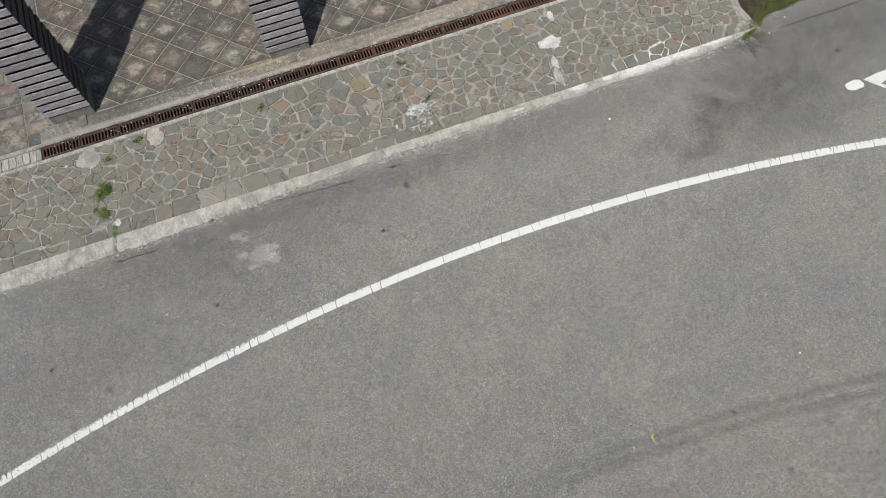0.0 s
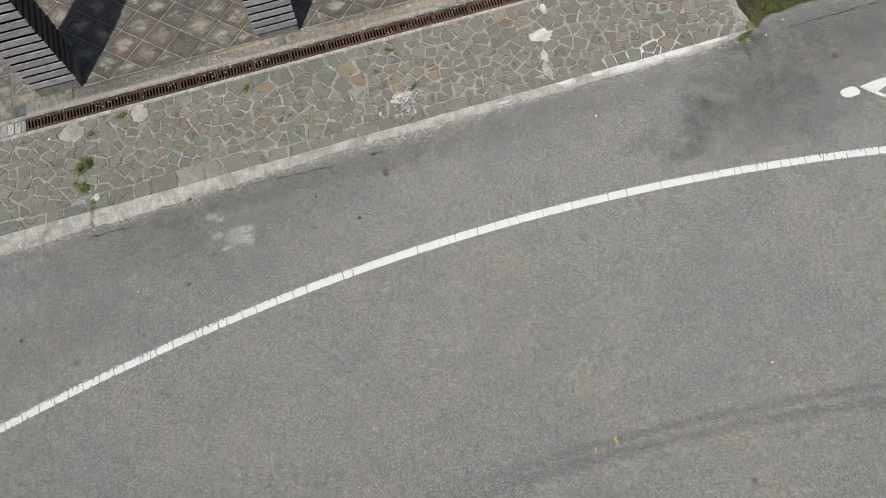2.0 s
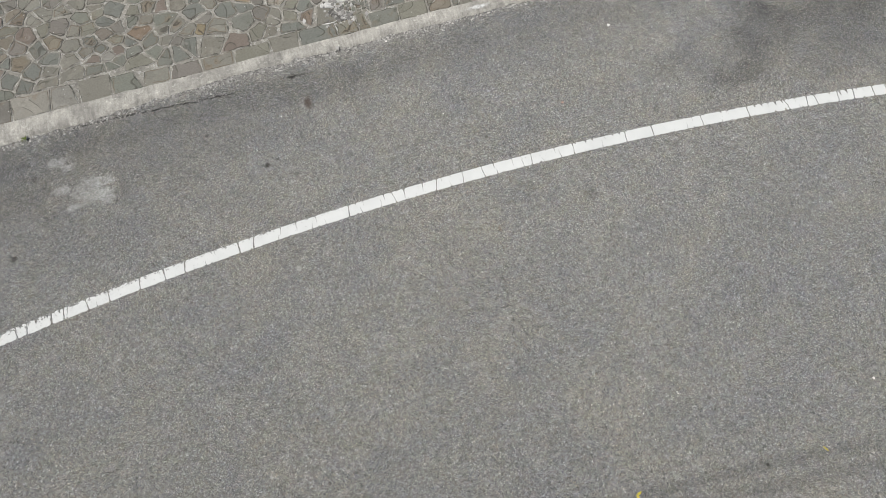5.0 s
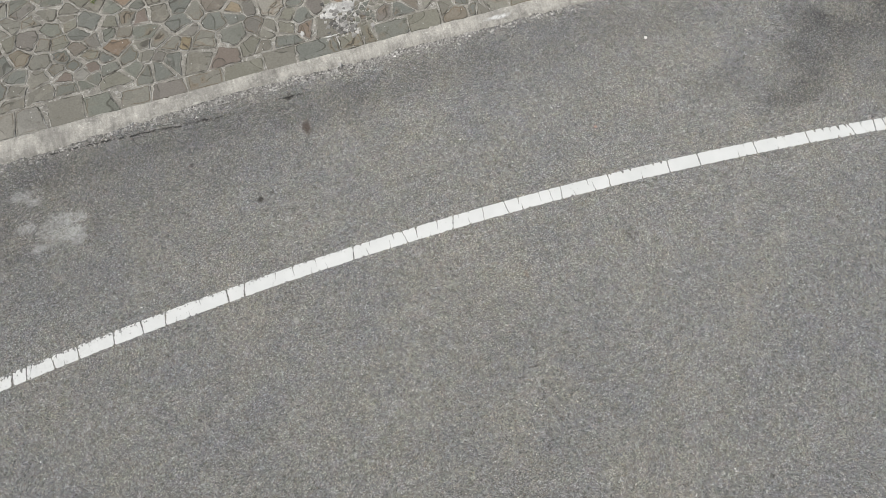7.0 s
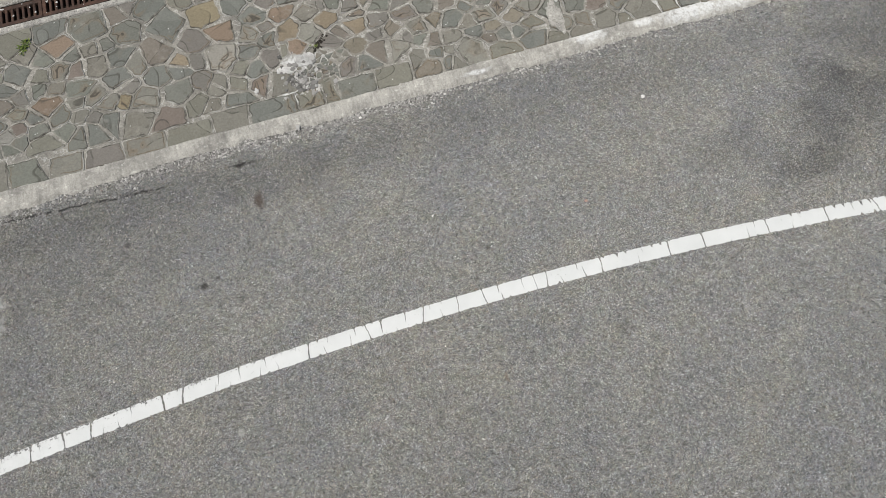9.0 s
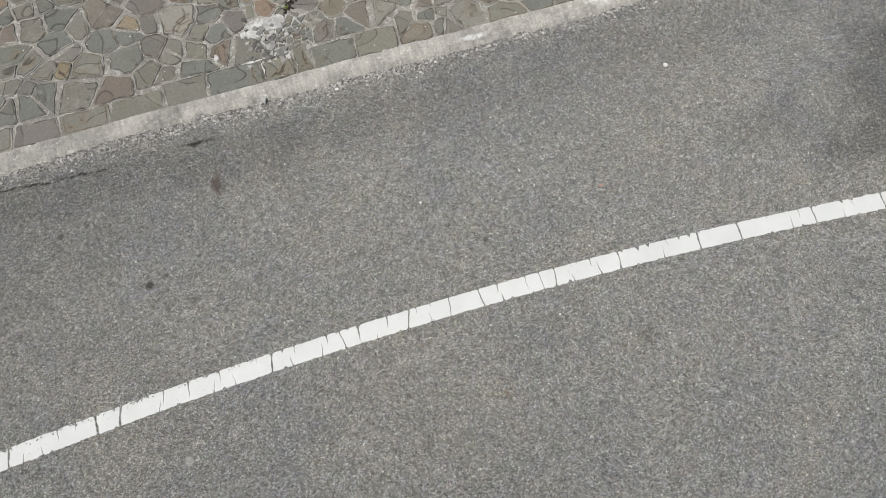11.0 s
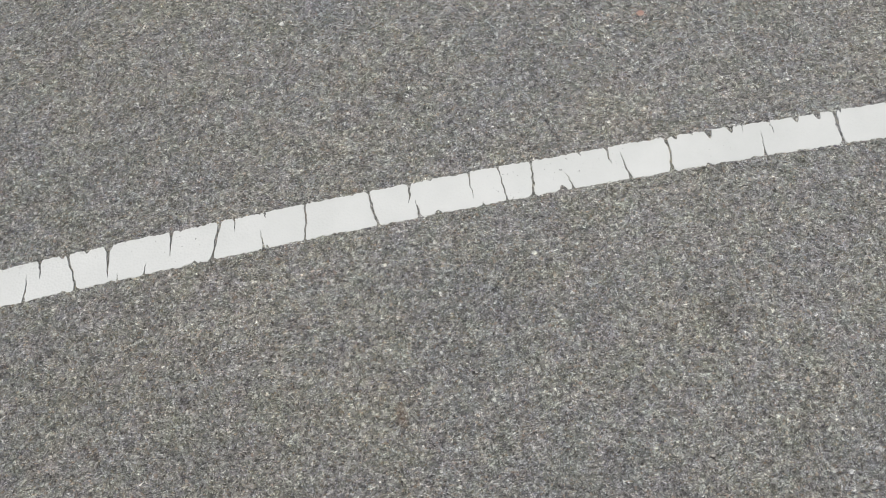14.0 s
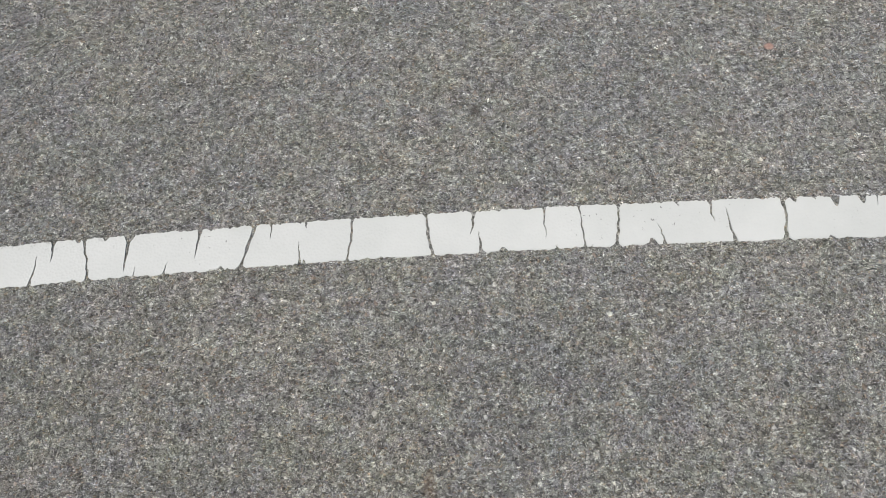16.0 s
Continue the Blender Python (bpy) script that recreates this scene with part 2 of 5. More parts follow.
    for y0, lean, lo, hi in ((-1.785, -0.056, 2.1, 3.75), (-1.915, -0.03, 0.55, 1.25), (-1.85, -0.03, 4.0, 4.4), (-1.69, 0.0, 9.6, 12.0)):
        line = k.math("ADD", k.math("MULTIPLY", k.math("SUBTRACT", sx, lo), lean), y0)
        off = k.math("ABSOLUTE", k.math("ADD", k.math("SUBTRACT", sy, line), wob))
        m = k.math("MULTIPLY", k.smooth(k.math("SUBTRACT", off, k.math("MULTIPLY", k.noise(23, 4, 0.7), 0.010)), 0.006, -0.001), k.math("MULTIPLY", k.smooth(sx, lo, lo + 0.15), k.smooth(sx, hi, hi - 0.25)))
        m = k.math("MULTIPLY", m, k.smooth(k.noise(14, 4, 0.7), 0.40, 0.52, 0.12, 1.0))
        crack = m if crack is None else k.math("MAXIMUM", crack, m)
    body = k.mix(k.math("MULTIPLY", crack, 0.85), body, (0.02, 0.019, 0.018))
    h = k.math("SUBTRACT", k.cells(400, across, out="Distance"), k.math("MULTIPLY", crack, 4.0))
    h = k.math("ADD", h, k.math("MULTIPLY", k.cells(285, along, out="Distance"), -1.6))
    h = k.math("ADD", h, k.math("MULTIPLY", k.noise(90, 4, 0.7), 1.3))
    return k.done(body, k.bump(h, 0.0025, 0.7))


def concrete_material(name, base, stains=(), white=(), rough=0.92, gritty=0.5, brushed=0.0, veins=0.0, crusty=0.0):
    k = Kit(name, rough, 0, 0.25)
    lo, hi = tuple(c * 0.66 for c in base), tuple(min(c * 1.22, 0.85) for c in base)
    col = k.ramp(k.noise(7, 7, 0.74), [(0.34, lo), (0.5, base), (0.66, hi)])
    col = k.mix(1.0, col, k.ramp(k.noise(90, 4, 0.7), [(0.3, 0.78), (0.7, 1.15)]), "MULTIPLY")
    grit = k.smooth(k.split(k.cells(170))[0], 0.9, 0.94, 0, gritty)
    col = k.mix(grit, col, (0.09, 0.085, 0.075))
    crust = k.smooth(k.noise(26, 5, 0.75), 0.56, 0.66, 0, 0.6)
    col = k.mix(crust, col, tuple(min(c * 1.7, 0.72) for c in base))
    col = k.mix(k.smooth(k.noise(2.4, 5, 0.7), 0.50, 0.66, 0, 0.5), col, tuple(c * 0.5 for c in base))
    if brushed:
        streak = k.noise(1.0, 5, 0.7, k.vec("MULTIPLY", k.at(), (46.0, 9.0, 9.0)))
        col = k.mix(1.0, col, k.ramp(streak, [(0.32, 1 - brushed), (0.55, 1.0), (0.7, 1 + 0.5 * brushed)]), "MULTIPLY")
        pits = k.smooth(k.noise(75, 3, 0.7), 0.66, 0.71, 0, 0.6)
        col = k.mix(pits, col, tuple(c * 0.35 for c in base))
    if veins:
        ridge = k.math("ABSOLUTE", k.math("SUBTRACT", k.noise(9, 3, 0.6), 0.5))
        col = k.mix(k.smooth(ridge, 0.018, 0.004, 0, veins), col, (0.66, 0.655, 0.62))
    if crusty:
        lumps = k.math("MULTIPLY", k.smooth(k.noise(17, 7, 0.8, None, 0.6), 0.53, 0.60), k.smooth(k.noise(1.6, 3), 0.38, 0.62, 0.25, 1.0))
        col = k.mix(k.math("MULTIPLY", lumps, crusty), col, (0.56, 0.545, 0.50))
        moss = k.smooth(k.noise(7, 6, 0.75, None, 0.8), 0.56, 0.66, 0, 0.7)
        col = k.mix(moss, col, (0.085, 0.082, 0.062))
    for x, y, rx, ry, c, amount in stains:
        col = k.mix(k.math("MULTIPLY", k.blot(x, y, rx, ry, 0.7, 9.0, 0.5), amount), col, c)
    for x, y, rx, ry in white:
        col = k.mix(k.math("MULTIPLY", k.blot(x, y, rx, ry, 0.9, 22.0, 0.45), k.smooth(k.noise(33, 5, 0.75), 0.36, 0.56, 0.15, 0.75)), col, (0.74, 0.75, 0.74))
    h = k.math("ADD", k.noise(22, 6, 0.7), k.math("MULTIPLY", k.noise(150, 3, 0.7), 0.35))
    return k.done(col, k.bump(h, 0.012, 0.9))


def shuffled(k, joined, spread=37.0):
    """Coordinates shifted piece by piece, and the piece's random number."""
    if joined:
        r = k.node("ShaderNodeNewGeometry").outputs["Random Per Island"]
    else:
        r = k.node("ShaderNodeObjectInfo").outputs["Random"]
    n = k.node("ShaderNodeCombineXYZ")
    k.put(n.inputs[0], k.math("MULTIPLY", r, spread))
    k.put(n.inputs[1], k.math("MULTIPLY", r, spread * 1.7))
    k.put(n.inputs[2], k.math("MULTIPLY", r, spread * 0.6))
    return k.vec("ADD", k.at(), n.outputs[0]), r


def slate_material(name, joined, tones):
    k = Kit(name, 0.82, 0, 0.3)
    p, r = shuffled(k, joined)
    col = k.ramp(r, [(i / len(tones), t) for i, t in enumerate(tones)], const=True)
    rim = k.node("ShaderNodeAttribute")
    rim.attribute_name = "rim"
    rim = rim.outputs["Fac"]
    lot = k.math("FRACT", k.math("MULTIPLY", r, 13.7))
    layer = k.noise(2.2, 1.5, 0.4, p, 0.25)
    steps = k.math("MULTIPLY", layer, 9.0)
    level = k.math("FRACT", k.math("MULTIPLY", k.math("FLOOR", steps), 0.371))
    col = k.mix(1.0, col, k.ramp(level, [(0.0, 0.88), (1.0, 1.10)]), "MULTIPLY")
    iron = k.smooth(k.noise(4.0, 4, 0.6, p, 0.8), 0.56, 0.74, 0, 0.42)
    col = k.mix(iron, col, (0.215, 0.182, 0.135))
    # split layers: ochre and dark contours that follow the stone's outline
    turn = k.math("ADD", rim, k.math("MULTIPLY", k.math("SUBTRACT", k.noise(2.6, 3, 0.55, p, 0.6), 0.5), 4.6))
    some = k.math("MULTIPLY", k.smooth(k.noise(2.7, 2, 0.5, p), 0.44, 0.54), k.smooth(lot, 0.72, 0.62))
    ring = k.math("ABSOLUTE", k.math("SUBTRACT", turn, 0.55))
    col = k.mix(k.math("MULTIPLY", k.smooth(ring, 0.30, 0.05, 0, 0.48), some), col, (0.215, 0.160, 0.105))
    line = k.math("MULTIPLY", k.smooth(ring, 0.060, 0.020), some)
    frac = k.math("FRACT", steps)
    lip = k.math("MULTIPLY", k.smooth(frac, 0.90, 0.96), k.smooth(k.noise(5, 2, 0.5, p), 0.46, 0.54))
    line = k.math("MAXIMUM", line, k.math("MULTIPLY", lip, 0.8))
    col = k.mix(k.math("MULTIPLY", line, 0.80), col, (0.066, 0.061, 0.050))
    soil = k.smooth(k.noise(9, 5, 0.75, p), 0.56, 0.72, 0, 0.45)
    col = k.mix(soil, col, (0.10, 0.09, 0.07))
    col = k.mix(1.0, col, k.ramp(k.noise(70, 5, 0.75, p), [(0.3, 0.80), (0.7, 1.18)]), "MULTIPLY")
    # dirt gathered in the worn rim, here and there
    grimy = k.math("ADD", rim, k.math("MULTIPLY", k.math("SUBTRACT", k.noise(12, 4, 0.65), 0.5), 1.1))
    col = k.mix(k.math("MULTIPLY", k.smooth(grimy, 0.40, 0.14), k.smooth(k.noise(3.4, 3, 0.6), 0.38, 0.54, 0.0, 0.88)), col, (0.062, 0.058, 0.048))
    # mortar smeared over the rims, dust, droppings
    smear = k.math("ADD", rim, k.math("MULTIPLY", k.math("SUBTRACT", k.noise(17, 5, 0.7), 0.52), 2.4))
    col = k.mix(k.smooth(smear, 0.24, -0.2, 0, 0.6), col, (0.325, 0.310, 0.270))
    edge = k.math("ADD", rim, k.math("MULTIPLY", k.noise(6, 3, 0.6), 0.9))
    col = k.mix(k.smooth(edge, 0.46, 0.36, 0, 0.40), col, (0.60, 0.595, 0.56))
    dust = k.smooth(k.noise(6, 6, 0.75), 0.56, 0.74, 0, 0.42)
    col = k.mix(dust, col, (0.37, 0.352, 0.31))
    specks = k.smooth(k.split(k.cells(60))[0], 0.988, 0.992)
    col = k.mix(k.math("MULTIPLY", specks, k.smooth(k.cells(60, out="Distance"), 0.30, 0.22)), col, (0.62, 0.62, 0.60))
    h = k.math("ADD", k.math("FLOOR", steps), k.math("MULTIPLY", k.noise(45, 5, 0.7, p), 0.8))
    h = k.math("SUBTRACT", h, k.math("MULTIPLY", line, 0.8))
    h = k.math("ADD", h, k.math("MULTIPLY", k.math("MULTIPLY", k.smooth(turn, 0.50, 0.58), some), 0.9))
    return k.done(col, k.bump(h, 0.005, 0.75))


def tile_material(name, warm):
    k = Kit(name, 0.8, 0, 0.3)
    p, r = shuffled(k, False)
    col = k.ramp(r, [(0.0, (0.135, 0.124, 0.104)), (0.2, (0.165, 0.146, 0.120)), (0.38, (0.160, 0.127, 0.110)), (0.55, (0.124, 0.117, 0.102)),
                     (0.7, (0.185, 0.170, 0.138)), (0.85, (0.160, 0.128, 0.112))], const=True)
    if warm:
        col = k.ramp(r, [(0.0, (0.215, 0.197, 0.165)), (0.16, (0.175, 0.173, 0.158)), (0.30, (0.225, 0.196, 0.170)), (0.44, (0.245, 0.230, 0.194)), (0.58, (0.195, 0.182, 0.156)),
                         (0.70, (0.255, 0.236, 0.196)), (0.80, (0.215, 0.172, 0.152)), (0.92, (0.125, 0.125, 0.115))], const=True)
    # paler worn middles and blotches of grime
    gen = k.node("ShaderNodeTexCoord").outputs["Generated"]
    off = k.vec("MULTIPLY", k.vec("SUBTRACT", gen, (0.5, 0.5, 0.5)), (1.0, 1.0, 0.0))
    gx, gy, _ = k.split(k.vec("ABSOLUTE", off))
    reach = k.math("MAXIMUM", gx, gy) if warm else k.math("MULTIPLY", k.math("ADD", gx, gy), 0.95)
    d = k.math("ADD", reach, k.math("MULTIPLY", k.math("SUBTRACT", k.noise(8, 7, 0.72, p, 0.5), 0.5), 0.8))
    worn = k.math("MULTIPLY", k.smooth(d, 0.30, 0.12), k.smooth(k.math("FRACT", k.math("MULTIPLY", r, 7.3)), 0.05, 0.6))
    col = k.mix(k.math("MULTIPLY", worn, 0.3 if warm else 0.72), col, (0.36, 0.342, 0.285))
    col = k.mix(1.0, col, k.ramp(k.math("FRACT", k.math("MULTIPLY", r, 23.9)), [(0.0, (0.96, 1.03, 0.97)), (0.5, (1.0, 1.0, 1.0)), (1.0, (1.06, 0.98, 0.98))]), "MULTIPLY")
    # tide marks left by puddles
    tide = k.noise(3.6, 3, 0.5, p, 0.9)
    mark = k.math("ABSOLUTE", k.math("SUBTRACT", tide, 0.55))
    col = k.mix(k.math("MULTIPLY", k.smooth(mark, 0.022, 0.004, 0, 0.55), k.smooth(k.noise(6, 3, 0.6, p), 0.42, 0.56)), col, (0.40, 0.385, 0.33))
    col = k.mix(k.smooth(tide, 0.56, 0.66, 0, 0.30), col, (0.10, 0.098, 0.085))
    rim = k.math("ADD", reach, k.math("MULTIPLY", k.math("SUBTRACT", k.noise(6, 4, 0.65, p, 0.5), 0.5), 0.7))
    col = k.mix(k.smooth(rim, 0.30, 0.46, 0, 0.35 if warm else 0.55), col, (0.085, 0.078, 0.068))
    vein = k.math("ABSOLUTE", k.math("SUBTRACT", k.noise(3.2, 5, 0.6, p, 1.2), 0.5))
    col = k.mix(k.math("MULTIPLY", k.smooth(vein, 0.035, 0.008, 0, 0.6), k.smooth(k.noise(4, 2, 0.5, p), 0.45, 0.6)), col, (0.06, 0.056, 0.05))
    spots = k.math("MULTIPLY", k.smooth(k.split(k.cells(30))[0], 0.965, 0.975), k.smooth(k.cells(30, out="Distance"), 0.22, 0.12))
    col = k.mix(spots, col, (0.55, 0.54, 0.50))
    grime = k.smooth(k.noise(5.0, 6, 0.7, p, 0.9), 0.50 if warm else 0.48, 0.64, 0, 0.45 if warm else 0.66)
    col = k.mix(grime, col, (0.072, 0.067, 0.060))
    col = k.mix(1.0, col, k.ramp(k.noise(40, 5, 0.75, p), [(0.3, 0.82), (0.7, 1.16)]), "MULTIPLY")
    h = k.math("ADD", k.noise(9, 5, 0.65, p), k.math("MULTIPLY", k.noise(60, 4, 0.7), 0.4))
    return k.done(col, k.bump(h, 0.012, 0.8))


def wood_material(name, dark, mid, pale):
    k = Kit(name, 0.85, 0, 0.25)
    p, r = shuffled(k, False)
    q = k.vec("MULTIPLY", p, (3.0, 3.0, 60.0))
    col = k.ramp(k.noise(3.0, 6, 0.7, q), [(0.32, dark), (0.5, mid), (0.68, pale)])
    col = k.mix(1.0, col, k.ramp(r, [(0.0, 0.85), (1.0, 1.12)]), "MULTIPLY")
    knots = k.smooth(k.noise(11, 2, 0.5, k.vec("MULTIPLY", p, (1.0, 1.0, 4.0))), 0.70, 0.78, 0, 0.6)
    col = k.mix(knots, col, (0.07, 0.06, 0.055))
    return k.done(col, k.bump(k.noise(3.0, 6, 0.7, q), 0.003, 0.7))


def plain_material(name, a, b, scale, rough=0.8, metal=0.0, spec=0.3, bump=0.003):
    k = Kit(name, rough, metal, spec)
    col = k.ramp(k.noise(scale, 5, 0.65), [(0.3, a), (0.7, b)])
    return k.done(col, k.bump(k.noise(scale * 4, 4, 0.7), bump, 0.6))


def iron_material():
    k = Kit("rusty_cast_iron", 0.75, 0.25, 0.35)
    col = k.ramp(k.noise(16, 6, 0.7), [(0.3, (0.030, 0.022, 0.018)), (0.52, (0.070, 0.044, 0.034)), (0.75, (0.140, 0.080, 0.052))])
    far = k.smooth(k.split(k.at())[0], 2.0, 6.0, 0.05, 0.75)
    col = k.mix(k.math("MULTIPLY", far, k.smooth(k.noise(5, 4), 0.35, 0.6)), col, (0.165, 0.085, 0.06))
    col = k.mix(k.smooth(k.noise(70, 4, 0.7), 0.62, 0.72, 0, 0.6), col, (0.22, 0.19, 0.16))
    return k.done(col, k.bump(k.noise(80, 4, 0.7), 0.002, 0.6))


def paint_material():
    k = Kit("road_paint", 0.6, 0, 0.4)
    col = k.ramp(k.noise(5, 5, 0.6), [(0.3, (0.62, 0.63, 0.605)), (0.7, (0.70, 0.705, 0.68))])
    chips = k.smooth(k.noise(85, 4, 0.75), 0.655, 0.69)
    col = k.mix(k.math("MULTIPLY", chips, k.smooth(k.noise(3.0, 3), 0.45, 0.62)), col, (0.16, 0.155, 0.145))
    sx, sy, _ = k.split(k.at())
    u = k.math("SUBTRACT", sx, 5.2)
    mid = k.math("SUBTRACT", k.math("MULTIPLY", u, -0.0022), k.math("MULTIPLY", k.math("MULTIPLY", u, u), 0.01955))
    high = k.math("SUBTRACT", k.math("ADD", sy, 3.2475), mid)
    worn = k.math("ADD", k.smooth(high, 0.0, 0.05, 0.0, 0.13), k.smooth(sx, 4.6, 0.5, -0.055, 0.045))
    lost = k.smooth(k.math("ADD", k.noise(42, 5, 0.75), worn), 0.635, 0.66)
    near = k.smooth(k.math("ABSOLUTE", high), 0.12, 0.10)
    col = k.mix(k.math("MULTIPLY", k.math("MULTIPLY", lost, near), k.smooth(sx, 5.2, 3.4)), col, (0.15, 0.147, 0.138))
    thin = k.smooth(k.split(k.at())[0], 4.2, 1.0, 0.0, 0.14)
    col = k.mix(k.math("MULTIPLY", thin, k.smooth(k.noise(40, 4, 0.75), 0.45, 0.6)), col, (0.25, 0.245, 0.23))
    h = k.math("ADD", k.cells(150, out="Distance"), k.noise(40, 3))
    return k.done(col, k.bump(h, 0.0012, 0.5))


def leaf_material(name, a, b):
    k = Kit(name, 0.6, 0, 0.3)
    r = k.node("ShaderNodeNewGeometry").outputs["Random Per Island"]
    return k.done(k.ramp(r, [(0.0, a), (1.0, b)]))


ASPHALT = asphalt_material()
MORTAR = concrete_material("pale_mortar", (0.300, 0.288, 0.255), veins=0.45, white=((7.75, -1.52, 0.5, 0.10), (8.15, -1.42, 0.25, 0.14), (4.65, -1.40, 0.13, 0.17), (4.74, -1.18, 0.16, 0.07)))
KERB = concrete_material("kerb_mortar", (0.44, 0.425, 0.385), gritty=0.15, brushed=0.22, white=((7.55, -1.63, 0.20, 0.07), (7.95, -1.62, 0.22, 0.07), (8.32, -1.62, 0.20, 0.06), (6.78, -1.58, 0.12, 0.08), (7.2, -1.62, 0.08, 0.03), (8.75, -1.6, 0.2, 0.04), (5.9, -1.66, 0.08, 0.02)))
STRIP = concrete_material("strip_concrete", (0.225, 0.212, 0.188), brushed=0.35, veins=0.25, crusty=0.85, stains=((2.9, 0.25, 0.45, 0.05, (0.40, 0.31, 0.19), 0.6), (1.0, 0.16, 0.35, 0.10, (0.085, 0.08, 0.07), 0.5), (1.9, 0.06, 0.7, 0.03, (0.42, 0.40, 0.35), 0.55), (3.4, 0.05, 0.8, 0.03, (0.44, 0.42, 0.37), 0.55), (5.0, 0.06, 0.6, 0.03, (0.42, 0.40, 0.36), 0.5), (1.4, 0.2, 0.8, 0.12, (0.10, 0.095, 0.085), 0.4), (4.0, 0.12, 1.2, 0.08, (0.26, 0.20, 0.12), 0.35), (5.6, 0.2, 0.8, 0.1, (0.36, 0.30, 0.22), 0.5), (0.8, 0.05, 1.2, 0.04, (0.36, 0.345, 0.30), 0.6), (2.2, 0.27, 0.9, 0.03, (0.07, 0.065, 0.055), 0.6), (4.6, 0.25, 0.8, 0.04, (0.08, 0.075, 0.065), 0.55), (0.9, 0.27, 0.5, 0.05, (0.075, 0.07, 0.06), 0.6)))
EDGE = concrete_material("edge_mortar", (0.43, 0.415, 0.38), brushed=0.35, crusty=0.6)
BED = concrete_material("joint_mortar", (0.31, 0.295, 0.255))
PAVER_BED = concrete_material("paver_joint_mortar", (0.235, 0.222, 0.192))
PLINTH = concrete_material("plinth_concrete", (0.20, 0.192, 0.165))
PATCH = concrete_material("white_mortar", (0.585, 0.58, 0.555), gritty=0.25, brushed=0.12)
GREYPATCH = concrete_material("grey_mortar", (0.40, 0.387, 0.352))
GREYS = ((0.180, 0.183, 0.157), (0.205, 0.194, 0.162), (0.172, 0.177, 0.157), (0.212, 0.204, 0.172), (0.184, 0.190, 0.160), (0.196, 0.186, 0.163), (0.176, 0.182, 0.160), (0.204, 0.199, 0.162), (0.232, 0.226, 0.192))
BROWNS = ((0.212, 0.190, 0.152), (0.192, 0.172, 0.144), (0.220, 0.198, 0.154), (0.198, 0.168, 0.142))
SLATE, SLATE_JOINED = slate_material("slate", False, GREYS), slate_material("slate_joined", True, GREYS[:4] + BROWNS[:1] + GREYS[4:7] + BROWNS[3:] + GREYS[7:])
TINTED = {"grey": SLATE, "ochre": slate_material("ochre_slate", False, ((0.255, 0.212, 0.150), (0.262, 0.225, 0.150), (0.235, 0.182, 0.135))), "brown": slate_material("brown_slate", False, BROWNS), "rose": slate_material("rose_slate", False, ((0.198, 0.184, 0.162), (0.190, 0.176, 0.156))),
          "pale": slate_material("pale_slate", False, ((0.285, 0.272, 0.235), (0.270, 0.262, 0.232)))}
TILE, PAVER = tile_material("slab_tile", False), tile_material("paver", True)
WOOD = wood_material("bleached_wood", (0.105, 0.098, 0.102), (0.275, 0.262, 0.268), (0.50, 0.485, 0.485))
# browner flank wood, with the shade of the flanks put into its colour
SHADED_BROWN = wood_material("brown_wood", (0.045, 0.037, 0.030), (0.095, 0.08, 0.066), (0.15, 0.13, 0.108))
IRON, PAINT = iron_material(), paint_material()
def sett_material():
    k = Kit("pale_sett", 0.85, 0, 0.3)
    p, r = shuffled(k, False)
    split = k.noise(1.0, 6, 0.75, k.vec("MULTIPLY", p, (75.0, 9.0, 30.0)))
    col = k.ramp(split, [(0.30, (0.14, 0.138, 0.125)), (0.48, (0.34, 0.335, 0.31)), (0.66, (0.52, 0.51, 0.475))])
    col = k.mix(1.0, col, k.ramp(r, [(0.0, 0.80), (1.0, 1.12)]), "MULTIPLY")
    return k.done(col, k.bump(split, 0.006, 0.9))


SETT = sett_material()
# near-black colour that stands in for shade behind the slats
GAP_SHADE = plain_material("dark_core", (0.012, 0.011, 0.010), (0.03, 0.027, 0.024), 8)
SILT = plain_material("silt", (0.02, 0.017, 0.014), (0.05, 0.043, 0.035), 12, 0.95)
SOIL = plain_material("soil", (0.022, 0.022, 0.012), (0.06, 0.052, 0.03), 14, 0.95, bump=0.015)
WHITE_STONE = plain_material("white_stone", (0.62, 0.61, 0.58), (0.80, 0.79, 0.75), 60, 0.7)
YELLOW = plain_material("yellow_paint", (0.42, 0.33, 0.03), (0.62, 0.52, 0.08), 30, 0.6)
PLASTIC = plain_material("black_plastic", (0.010, 0.010, 0.011), (0.02, 0.02, 0.021), 6, 0.35, 0, 0.5, 0.001)
LEAF = leaf_material("weed_leaf", (0.04, 0.075, 0.014), (0.17, 0.21, 0.05))
GRASS = leaf_material("grass_blade", (0.030, 0.062, 0.010), (0.155, 0.19, 0.04))
DRY = leaf_material("dry_stem", (0.10, 0.075, 0.035), (0.19, 0.15, 0.08))


def gravel_material():
    k = Kit("gravel", 0.85, 0, 0.3)
    r = k.node("ShaderNodeNewGeometry").outputs["Random Per Island"]
    return k.done(k.ramp(r, [(0.0, (0.10, 0.097, 0.09)), (0.5, (0.25, 0.244, 0.228)), (0.85, (0.38, 0.37, 0.35)), (1.0, (0.56, 0.55, 0.52))]))


GRAVEL = gravel_material()


# ---- mesh kit ----
def mesh_of(name, verts, faces, material, smooth=False):
    me = bpy.data.meshes.new(name)
    me.from_pydata([tuple(v) for v in verts], [], faces)
    me.materials.append(material)
    if smooth:
        me.polygons.foreach_set("use_smooth", [True] * len(me.polygons))
    me.update()
    return me


